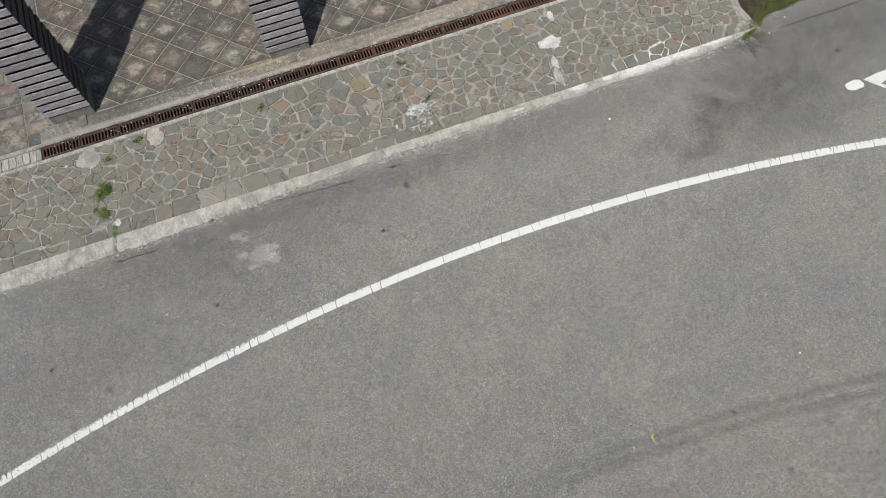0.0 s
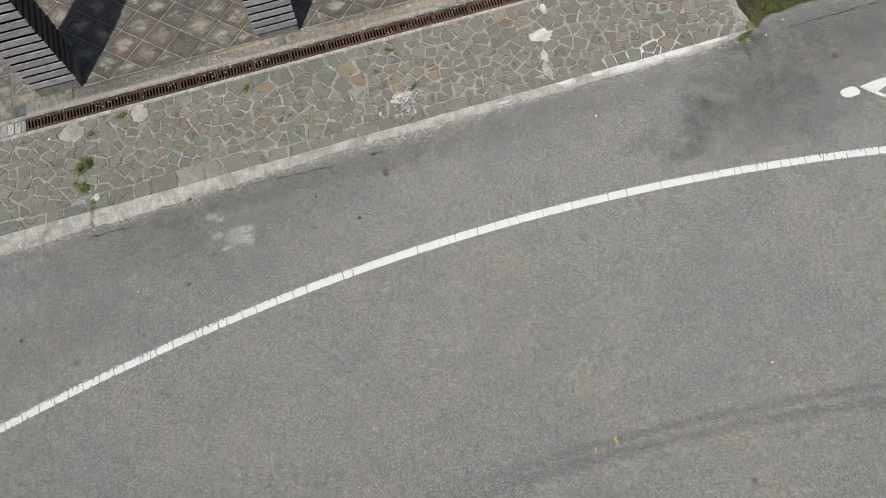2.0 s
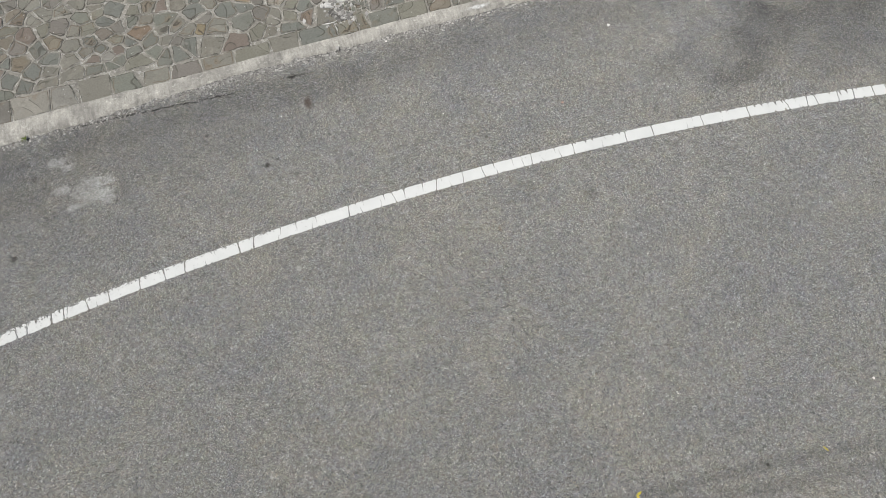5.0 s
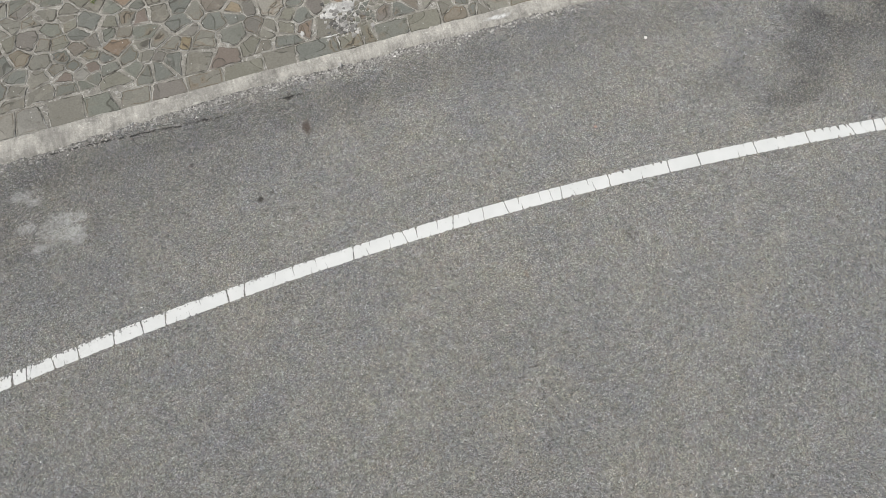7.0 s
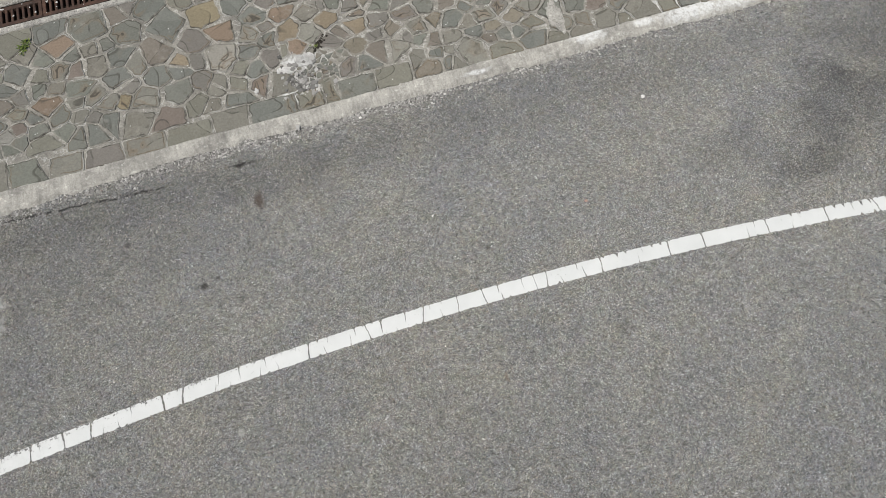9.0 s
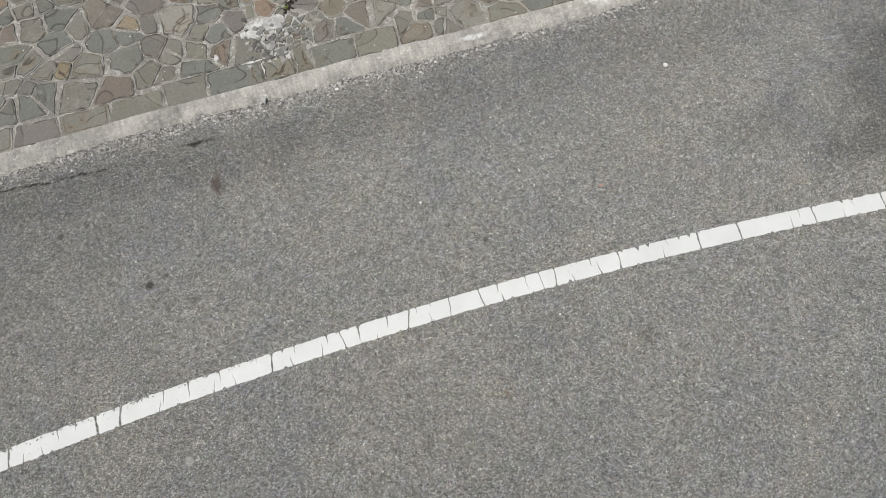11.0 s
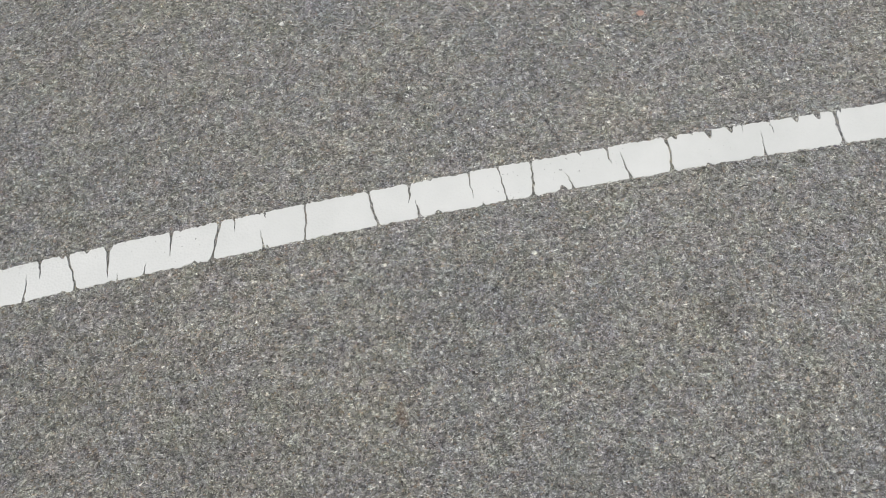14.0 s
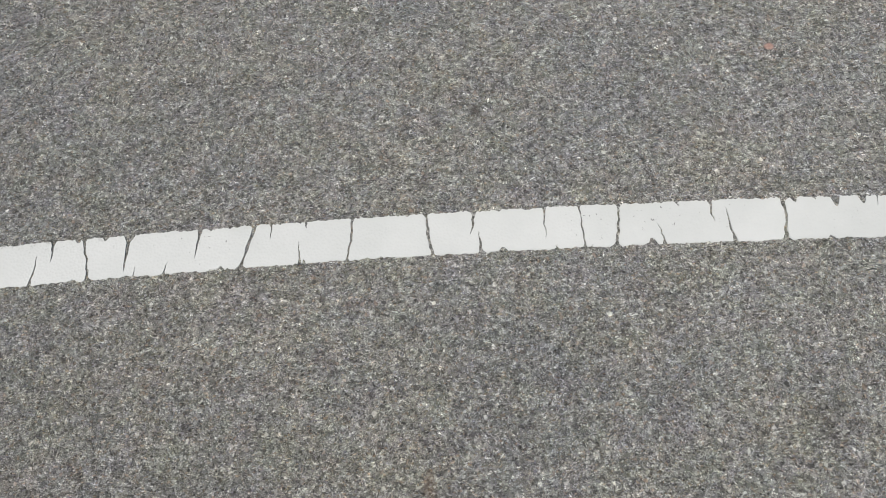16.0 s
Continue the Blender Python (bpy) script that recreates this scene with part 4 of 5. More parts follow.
STONES.append([(4.11, -1.21, 0.08), (4.12, -1.2, 0.08), (4.13, -0.54, 0.12, "ochre"), (4.18, -0.96, 0.13, "pale"), (4.22, -1.35, 0.07), (4.24, -0.73, 0.11, "ochre"), (4.25, -1.24, 0.07), (4.3, -1.1, 0.06), (4.33, -0.5, 0.11), (4.38, -0.98, 0.08), (4.41, -1.15, 0.08), (4.42, -1.27, 0.06, "brown"), (4.42, -0.83, 0.08), (4.48, -0.69, 0.09), (4.53, -1.09, 0.08, "rose"), (4.53, -0.91, 0.07), (4.54, -1.27, 0.06), (4.6, -0.56, 0.08, "rose"), (4.64, -1.06, 0.05), (4.67, -0.7, 0.09, "ochre"), (4.69, -0.88, 0.09, "ochre")])
STONES.append([(4.72, -1.05, 0.08, "ochre"), (4.83, -0.96, 0.08), (4.86, -0.76, 0.08), (4.95, -0.71, 0.04), (4.98, -1.08, 0.08, "rose"), (4.98, -0.87, 0.08, "ochre"), (5.01, -1.23, 0.05), (5.05, -1.32, 0.07, "rose"), (5.06, -1.02, 0.06, "brown"), (5.06, -0.73, 0.05), (5.13, -1.17, 0.07, "brown"), (5.17, -1.34, 0.07), (5.17, -0.99, 0.09, "ochre"), (5.18, -0.89, 0.05, "brown"), (5.19, -0.81, 0.07), (5.28, -1.25, 0.07, "brown"), (5.3, -1.1, 0.04), (5.34, -1, 0.08)])
STONES.append([(5.41, -0.85, 0.08), (5.44, -1.11, 0.07, "brown"), (5.45, -1.29, 0.07), (5.52, -1.21, 0.05), (5.53, -1.4, 0.07), (5.54, -0.99, 0.08, "rose"), (5.54, -0.89, 0.07), (5.59, -1.26, 0.05), (5.6, -1.14, 0.08), (5.62, -1.53, 0.09, "brown"), (5.69, -1.31, 0.06, "brown"), (5.71, -0.8, 0.06), (5.72, -0.95, 0.08), (5.75, -1.14, 0.05, "brown"), (5.78, -1.42, 0.04), (5.81, -1.31, 0.07), (5.84, -0.44, 0.04), (5.86, -0.77, 0.1), (5.87, -0.98, 0.08, "brown"), (5.88, -1.16, 0.08), (5.92, -1.46, 0.12), (5.94, -0.62, 0.11, "brown"), (5.96, -0.38, 0.12), (5.97, -1.22, 0.06), (5.98, -0.86, 0.09)])
STONES.append([(6.01, -1.07, 0.05), (6.09, -1.4, 0.04, "brown"), (6.11, -1.19, 0.08), (6.13, -1.31, 0.06, "brown"), (6.13, -1.06, 0.06), (6.13, -0.54, 0.09), (6.14, -0.74, 0.08), (6.15, -1.53, 0.08), (6.19, -0.91, 0.08), (6.2, -1.4, 0.05), (6.23, -1.17, 0.06), (6.3, -1.28, 0.07, "brown"), (6.3, -0.32, 0.11, "ochre"), (6.31, -1.41, 0.05), (6.31, -0.92, 0.08, "brown"), (6.33, -0.64, 0.1), (6.34, -0.46, 0.08, "brown"), (6.39, -1.5, 0.08)])
STONES.append([(6.4, -1.05, 0.08), (6.42, -1.37, 0.07), (6.42, -0.83, 0.08), (6.44, -1.19, 0.08), (6.54, -0.68, 0.08, "rose"), (6.58, -0.55, 0.11, "brown"), (6.6, -1.3, 0.08), (6.64, -1.46, 0.07), (6.64, -0.33, 0.13), (6.72, -0.81, 0.08), (6.72, -0.65, 0.06, "rose"), (6.76, -1.3, 0.08), (6.76, -1.02, 0.09)])
STONES.append([(6.8, -1.46, 0.07), (6.86, -0.61, 0.12), (6.88, -1.16, 0.1), (6.89, -0.87, 0.06), (6.94, -1.35, 0.07), (6.95, -1.48, 0.09), (6.97, -0.34, 0.13), (7.01, -0.84, 0.08), (7.02, -1.01, 0.08), (7.04, -1.27, 0.07, "brown"), (7.05, -0.64, 0.06), (7.16, -1.3, 0.08), (7.17, -1.09, 0.1), (7.17, -0.7, 0.08)])
STONES.append([(7.2, -0.85, 0.07, "brown"), (7.21, -1.48, 0.11, "brown"), (7.24, -0.51, 0.11), (7.27, -0.29, 0.1), (7.3, -1.33, 0.06, "pale"), (7.35, -0.72, 0.07, "ochre"), (7.37, -0.87, 0.08), (7.38, -1.12, 0.09, "ochre"), (7.43, -1.48, 0.07), (7.44, -1.29, 0.06, "brown"), (7.49, -0.61, 0.1), (7.5, -0.38, 0.12, "brown"), (7.54, -0.92, 0.07), (7.55, -1.31, 0.08), (7.58, -1.49, 0.08, "brown"), (7.58, -1.11, 0.08)])
STONES.append([(7.66, -0.72, 0.07, "brown"), (7.72, -1.29, 0.08), (7.72, -0.89, 0.06), (7.73, -0.53, 0.12, "brown"), (7.77, -1.06, 0.07, "brown"), (7.78, -1.48, 0.09), (7.84, -1.33, 0.06, "brown"), (7.87, -1.23, 0.07), (7.87, -1.22, 0.05), (7.91, -0.88, 0.06), (7.92, -1.07, 0.08), (7.94, -1.07, 0.07), (7.98, -1.44, 0.09, "brown"), (7.99, -1.31, 0.06)])
STONES.append([(8, -0.58, 0.09), (8.04, -1.19, 0.08), (8.11, -0.81, 0.12), (8.13, -0.97, 0.06), (8.17, -0.65, 0.05), (8.19, -1.24, 0.07, "brown"), (8.23, -1.45, 0.09, "rose"), (8.26, -1.02, 0.08), (8.27, -0.68, 0.05), (8.28, -0.86, 0.08), (8.35, -1.36, 0.07, "brown"), (8.35, -1.2, 0.1), (8.4, -0.76, 0.08, "brown"), (8.42, -0.89, 0.08, "brown"), (8.46, -1.05, 0.07, "brown"), (8.48, -1.46, 0.1)])
STONES.append([(8.51, -1.32, 0.06), (8.58, -0.97, 0.08, "brown"), (8.59, -1.15, 0.06), (8.62, -0.74, 0.11, "brown"), (8.68, -1.47, 0.09), (8.68, -1.32, 0.08), (8.72, -0.81, 0.07), (8.73, -1.22, 0.08), (8.74, -1.03, 0.09), (8.86, -0.8, 0.09), (8.89, -1.46, 0.1), (8.89, -1.16, 0.08, "brown"), (8.91, -0.98, 0.07, "brown"), (9.01, -1.25, 0.07, "pale"), (9.03, -1.5, 0.05), (9.04, -0.91, 0.07), (9.07, -1.09, 0.07, "brown"), (9.09, -1.32, 0.06, "brown"), (9.19, -1.37, 0.06), (9.23, -1.27, 0.05), (9.23, -1.08, 0.06), (9.24, -0.96, 0.1)])
ROW_ENDS = [1.404, 1.738, 2.077, 2.318, 2.604, 2.877, 3.125, 3.395, 3.696, 4.02, 4.28, 4.63, 4.819, 4.929, 5.205, 5.47]
ROW_TONES = {1: "pale", 2: "pale", 6: "rose"}
while ROW_ENDS[0] > WEST_X:
    ROW_ENDS.insert(0, ROW_ENDS[0] - rng.uniform(0.18, 0.36))
first = ROW_ENDS.index(1.404)
row_tops = [-1.40 + rng.uniform(-0.05, 0.045) for _ in ROW_ENDS[1:]]
for i, top in {1: -1.35, 2: -1.345, 3: -1.33, 4: -1.385, 5: -1.425, 6: -1.435, 7: -1.44, 8: -1.44, 9: -1.41, 10: -1.415}.items():
    row_tops[first + i] = top
cells = []
sites = [(stone[0], stone[1], stone[2]) for bay in STONES for stone in bay]
tints = [stone[3] if len(stone) > 3 else "grey" for bay in STONES for stone in bay]
STRETCH = 1.15
for _ in range(9000):
    p = (rng.uniform(WEST_X, END_X + 0.05), rng.uniform(-1.56, -0.27))
    if p[0] < 5.5 and p[1] < -1.30:
        continue
    if all((p[0] - q[0]) ** 2 + STRETCH * (p[1] - q[1]) ** 2 > (0.9 * q[2] + 0.05) ** 2 for q in sites):
        sites.append((*p, rng.uniform(0.04, 0.09)))
for i, (x, y, r) in enumerate(sites):
    under = kerb_in(x) - 0.010 if x > 5.5 else max(t for t, a, b in zip(row_tops, ROW_ENDS, ROW_ENDS[1:]) if a < x + 0.08 and b > x - 0.08)
    poly = [(x - 0.6, under), (x + 0.6, under), (x + 0.6, -0.245), (x - 0.6, -0.245)]
    poly = clip(poly, 1, 0, END_X - 0.02 + 0.02 * wavy(y, 8, 3.0))
    if x > 5.5 and y < -1.2:
        poly = clip(poly, -1, 0, -5.475)
    for j, (u, v, q) in enumerate(sites):
        if i != j and (u - x) ** 2 + (v - y) ** 2 < 1.0:
            dx, dy = u - x, STRETCH * (v - y)
            d = (u * u + STRETCH * v * v - x * x - STRETCH * y * y + 0.85 * (r * r - q * q)) / 2
            # each joint turns a little about the point where it crosses the line between the two middles
            t = (d - dx * x - dy * y) / (dx * (u - x) + dy * (v - y))
            mx, my = x + (u - x) * t, y + (v - y) * t
            lean = 0.60 * noise.noise(Vector((mx * 37.0, my * 37.0, 3.3)))
            dx, dy = dx * math.cos(lean) - dy * math.sin(lean), dx * math.sin(lean) + dy * math.cos(lean)
            poly = clip(poly, dx, dy, dx * mx + dy * my)
            if len(poly) < 3:
                break
    if len(poly) >= 3:
        known = i < len(tints)
        limit = (1.0 if 2.5 < x < 9.0 else 0.036 if x < 2.5 else 0.06) if known else wanted(x, y)
        cells += [(q, tints[i] if known else "") for q in halves(poly, limit)]
# the row along the kerb reaches up to the stones above it
upper = [(min(p[0] for p in q), max(p[0] for p in q), [p for p in q if p[1] < -1.2]) for q, _ in cells]
for i, (a, b) in enumerate(zip(ROW_ENDS, ROW_ENDS[1:])):
    low = [p[1] for l, r, q in upper if l < b and r > a and l < 5.47 for p in q if a - 0.02 < p[0] < b + 0.02]
    t = max(min(low + [-1.33]), -1.46) if low else row_tops[i]
    l, r = rng.uniform(-0.012, 0.012), rng.uniform(-0.012, 0.012)
    cells.append(([(a - l, -1.598), (b - r, -1.598), (b + r, t + rng.uniform(-0.012, 0)), ((a + b) / 2, t), (a + l, t + rng.uniform(-0.012, 0))], ROW_TONES.get(i - first, "grey")))
broken = [(4.66, -1.36, 0.13), (4.90, -1.27, 0.13)]
stones = []
for poly, tint in cells:
    cx, cy = sum(p[0] for p in poly) / len(poly), sum(p[1] for p in poly) / len(poly)
    smash = any(math.hypot(cx - a, cy - b) < r for a, b, r in broken) and cy > -1.45
    bare = math.hypot((cx - 4.70) / 0.16, (cy + 1.19) / 0.07) < 1
    for piece in (halves(poly, 0.0030) if smash else [poly]):
        if bare and rng.random() < 0.7:
            continue
        piece = inset(angular(piece, rng.uniform(0.25, 0.55)), (lambda: rng.uniform(0.002, 0.006)) if smash else (lambda: rng.choice((0.002, 0.003, 0.004, 0.005, 0.008))))
        if len(piece) >= 3 and area(piece) > 0.0004:
            px, py = sum(p[0] for p in piece) / len(piece), sum(p[1] for p in piece) / len(piece)
            stones.append((px, py, roughened(piece, rng, 0.035, 0.0065), "shard" if smash else tint or rng.choice(("grey",) * 18 + ("brown", "brown", "rose", "pale"))))


def stone_plate(ring, top):
    """A split stone: upright sides, a worn rim, then an inner outline that carries the level top."""
    v, f = prism(ring, PAVE_Z - 0.02, top, rng.uniform(0.0015, 0.004), rng.uniform(0.0015, 0.004))
    n = len(ring)
    reach = max(math.hypot(a, b) for a, b in ring)
    inner = []
    for a, b, c in v[2 * n:]:
        d = math.hypot(a, b) or 1
        pull = min(0.45 * d, 0.030) / d
        inner.append((a * (1 - pull), b * (1 - pull), c + min(0.002, reach * 0.01)))
    f = f[1:] + [(2 * n + i, 2 * n + (i + 1) % n, 3 * n + (i + 1) % n, 3 * n + i) for i in range(n)] + [tuple(range(3 * n, 4 * n))]
    return v + inner, f, [0.0] * (3 * n) + [1.0] * n


def rimmed(me, values):
    me.attributes.new("rim", "FLOAT", "POINT").data.foreach_set("value", values)
    return me


joined, rims = [], []
count = 0
for x, y, ring, tint in sorted(stones, key=lambda s: abs(s[0] - 4.3)):
    top = PAVE_Z + rng.uniform(-0.001, 0.004)
    v, f, rim = stone_plate([(a - x, b - y) for a, b in ring], top)
    tx, ty = rng.uniform(-0.012, 0.012), rng.uniform(-0.012, 0.012)
    v = [(a, b, c + (a * tx + b * ty if c > PAVE_Z - 0.01 else 0)) for a, b, c in v]
    if tint == "shard":
        tint, rim = "grey", [1.0] * len(rim)
    if count < 300:
        link("paving_stone", rimmed(mesh_of("paving_stone", v, f, TINTED[tint]), rim), pavement, (x, y, 0))
        count += 1
    else:
        joined.append(([(a + x, b + y, c) for a, b, c in v], f))
        rims += rim
rest = link("paving_stones", rimmed(mesh_of("paving_stones", *join(joined), SLATE_JOINED), rims), pavement)
rest["kind"] = "stuff"

# the kerb: a trowelled strip of pale mortar, split by one open crack
kv, kf = [], []
n = 1340
cols = [(0.0, -0.05), (0.0, 0.0), (0.10, 0.002), (0.32, 0.001), (0.55, 0.0), (0.72, -0.001), (0.88, -0.006), (1.0, -0.016), (1.04, -0.045)]
for i in range(n + 1):
    x = WEST_X + (END_X + 0.02 - WEST_X) * i / n
    a, b = kerb_in(x), kerb_out(x)
    if x > 8.8:
        b += (x - 8.8) * 0.18
    for t, z in cols:
        dip = 0.05 * max(0, 1 - abs(x - 0.66 + 0.03 * wavy(t, 3, 2.5)) / 0.024)
        kv.append((x, a + (b - a) * t, PAVE_Z + 0.003 + z - dip + 0.004 * noise.noise(Vector((x * 9, t * 3, 2))) + 0.003 * noise.noise(Vector((x * 40, t * 6, 7)))))
q = len(cols)
kf = [(i * q + j, i * q + j + 1, (i + 1) * q + j + 1, (i + 1) * q + j) for i in range(n) for j in range(q - 1)]
tagged(link("kerb", mesh_of("kerb", kv, kf, KERB, True)), "low pale mortar kerb strip, ragged and chipped along the asphalt", "kerb", kind="structure")
ring = [(9.06, -1.645), (9.14, -1.60), (9.19, -1.535), (9.29, -1.52), (9.37, -1.475), (9.405, -1.42), (9.385, -1.30), (9.37, -1.20), (9.41, -1.0), (9.45, -0.2), (9.32, -0.2), (9.305, -0.9), (9.26, -1.2), (9.235, -1.42), (9.12, -1.52), (9.06, -1.56)]
tagged(link("pavement_end", mesh_of("pavement_end", *prism(ring, -0.05, PAVE_Z + 0.004, 0.01, 0.01), MORTAR)), "rounded pale mortar margin at the end of the paving", "kerb", kind="structure")

# loose grit in the gutter
bits = []
for _ in range(14000):
    x = rng.uniform(-2.5, 9.3) if rng.random() < 0.65 else rng.uniform(3.3, 5.6)
    y = kerb_out(x) - abs(rng.gauss(0, 0.042)) + 0.006
    if noise.noise(Vector((x * 2.2, 4, 0))) < rng.uniform(-0.75, 0.15):
        continue
    s = rng.choice((0.003, 0.0035, 0.004, 0.005, 0.006, 0.008, 0.011)) * (0.8 if y < kerb_out(x) - 0.06 else 1.0)
    a = rng.uniform(0, 6.28)
    ring = [(x + s * rng.uniform(0.5, 1.35) * math.cos(a + i * 1.257), y + s * rng.uniform(0.5, 1.35) * math.sin(a + i * 1.257), s * 0.1) for i in range(5)]
    bits.append((ring + [(x + s * rng.uniform(-0.5, 0.5), y + s * rng.uniform(-0.5, 0.5), s * rng.uniform(0.5, 1.1))], [(i, (i + 1) % 5, 5) for i in range(5)]))
tagged(link("gutter_grit", mesh_of("gutter_grit", *join(bits), GRAVEL)), "loose grey grit lying along the kerb", "gravel", kind="stuff")

# ---- drain channel with cast-iron grates ----
channel = [(x, y, z) for x in (-0.022, END_X - 0.1) for y, z in ((-0.19, 0.034), (-0.19, -0.16), (0.0, -0.16), (0.0, 0.034))]
cf = [(0, 1, 5, 4), (1, 2, 6, 5), (2, 3, 7, 6), (0, 3, 2, 1), (4, 5, 6, 7)]
tagged(link("drain_channel", mesh_of("drain_channel", channel, cf, SILT)), "dark silted drain channel sunk in the paving", "drain", kind="structure")


def grate_section():
    root = new("drain_grate")
    w, l, top = 0.182, 0.492, 0.034
    rail, last, wide = 0.031, 0.026, 0.0195
    for y0 in (0.0, w - rail):
        link("rail", mesh_of("rail", *block(0, l, y0, y0 + rail, top - 0.035, top, 0.004), IRON), root)
    for x0 in (0.0, l - last):
        link("end_bar", mesh_of("end_bar", *block(x0, x0 + last, rail, w - rail, top - 0.035, top - 0.001, 0.003), IRON), root)
    bar = mesh_of("bar", *block(0, wide, rail, w - rail, top - 0.03, top - 0.002, 0.004), IRON)
    for i in range(10):
        link("bar", bar, root, (last + (l - 2 * last + wide) * (i + 1) / 11 - wide, 0, 0))
    return tagged(root, "rusty cast-iron slotted drain grate section", "drain grate", "drain grates in the channel")


grate = grate_section()
grate.location = (-0.020, -0.186, 0)
for i in range(1, 19):
    if -0.020 + 0.497 * i + 0.49 < END_X - 0.1:
        copy_thing(grate, pose(-0.020 + 0.497 * i, -0.186, rng.uniform(-0.002, 0.002), rng.uniform(-0.5, 0.5), 0, 0))

# small white litter crumbs lie on and beside the grates
bits = []
for _ in range(950):
    x, y = rng.uniform(0.1, 6.5), rng.choice((rng.gauss(0.02, 0.02), rng.uniform(-0.17, -0.02), rng.uniform(0.01, 0.27), rng.uniform(0.01, 0.27), rng.gauss(0.0, 0.02), rng.uniform(0.01, 0.27)))
    z = 0.035 if y < 0.0 else 0.041
    s = rng.choice((0.002, 0.003, 0.004, 0.005, 0.007, 0.010))
    ring = [(x + s * rng.uniform(0.6, 1.2) * math.cos(i * 1.257), y + s * rng.uniform(0.6, 1.2) * math.sin(i * 1.257), z) for i in range(5)]
    bits.append((ring + [(x, y, z + s * 0.7)], [(i, (i + 1) % 5, 5) for i in range(5)]))
tagged(link("litter_crumbs", mesh_of("litter_crumbs", *join(bits), PATCH)), "tiny pale crumbs scattered over the drain", "litter", kind="stuff")

# ---- terrace: concrete strip, pale setts, diagonal slabs, pavers ----
def strip(name, x0, x1, ya, yb, z0, z1, material, seed, steps=260):
    """A cast strip with uneven long edges; ya and yb are functions of x."""
    v = []
    for i in range(steps + 1):
        x = x0 + (x1 - x0) * i / steps
        a, b = ya(x), yb(x)
        h = 0.002 * wavy(x, seed, 6.0)
        v += [(x, a, z0), (x, a, z1 - 0.006), (x, a + 0.006, z1 + h), (x, b - 0.006, z1 - h), (x, b, z1 - 0.006), (x, b, z0)]
    f = [(i * 6 + j, i * 6 + 6 + j, i * 6 + 7 + j, i * 6 + j + 1) for i in range(steps) for j in range(5)]
    f += [(0, 1, 2, 3, 4, 5), tuple(steps * 6 + j for j in (5, 4, 3, 2, 1, 0))]
    return mesh_of(name, v, f, material)


tagged(link("channel_edge", strip("channel_edge", WEST_X, END_X, lambda x: -0.245 + 0.008 * wavy(x, 31, 3), lambda x: -0.192, -0.04, PAVE_Z + 0.006, EDGE, 41)),
       "narrow pale mortar edge along the drain", "trim", kind="structure")
tagged(link("concrete_strip", strip("concrete_strip", 0.0, END_X, lambda x: 0.002, lambda x: 0.285 + 0.012 * wavy(x, 33, 1.7) + 0.016 * wavy(x, 34, 7.0) + 0.008 * wavy(x, 36, 31.0), -0.04, PAVE_Z + 0.013, STRIP, 43, 700)),
       "stained concrete strip between drain and terrace slabs", "trim", kind="structure")
tagged(link("sett_margin", strip("sett_margin", WEST_X, -0.004, lambda x: 0.002, lambda x: 0.062 + 0.012 * wavy(x, 35, 3), -0.04, PAVE_Z + 0.006, MORTAR, 44)),
       "thin pale mortar margin beside the setts", "trim", kind="structure")
setts = tagged(new("sett_row"), "row of narrow pale stone setts in line with the drain", "paving", kind="structure")
link("sett_bed", mesh_of("sett_bed", *block(WEST_X, -0.024, -0.19, 0.0, -0.04, 0.014), SILT), setts)
x = -0.030
while x > -2.6:
    w = rng.uniform(0.055, 0.095)
    y0, y1 = -0.180 + rng.uniform(-0.004, 0.006), -0.012 + rng.uniform(-0.008, 0.006)
    link("sett", mesh_of("sett", *block(-w / 2, w / 2, y0, y1, 0.0, 0.034 + rng.uniform(-0.003, 0.003), 0.005), SETT), setts, (x - w / 2, 0, 0))
    x -= w + rng.uniform(0.003, 0.009)

terrace = tagged(new("terrace"), "terrace of square stone slabs laid diagonally beside split pavers", "paving", kind="structure")
link("slab_bed", mesh_of("slab_bed", *block(0.20, END_X, 0.27, 9.0, -0.04, PAVE_Z + 0.002), BED), terrace)
link("paver_bed", mesh_of("paver_bed", *block(-9.0, 0.198, 0.04, 9.0, -0.04, PAVE_Z + 0.001), PAVER_BED), terrace)
U, V = (0.265, -0.260), (0.2575, 0.2575)
for i in range(-16, 20):
    for j in range(-16, 22):
        cx, cy = 1.86 + U[0] * (i + 0.5) + V[0] * (j + 0.5), 1.045 + U[1] * (i + 0.5) + V[1] * (j + 0.5)
        if not (-0.2 < cx < 8.0 and 0.1 < cy < 3.9) or cy > 4.2 - 0.38 * cx:
            continue
        corners = [(-U[0] - V[0], -U[1] - V[1]), (U[0] - V[0], U[1] - V[1]), (U[0] + V[0], U[1] + V[1]), (V[0] - U[0], V[1] - U[1])]
        poly = [(cx + a / 2 * 0.966, cy + b / 2 * 0.966) for a, b in corners]
        poly = clip(clip(poly, -1, 0, -0.215), 0, -1, -0.300 - 0.008 * wavy(cx, 33, 1.7))
        if len(poly) < 3 or area(poly) < 0.006:
            continue
        ring = roughened([(a - cx, b - cy) for a, b in poly], rng, 0.12, 0.003)
        link("slab", mesh_of("slab", *prism(ring, PAVE_Z - 0.02, PAVE_Z + 0.009 + rng.uniform(-0.0015, 0.0025), 0.005, 0.004), TILE), terrace, (cx, cy, 0))
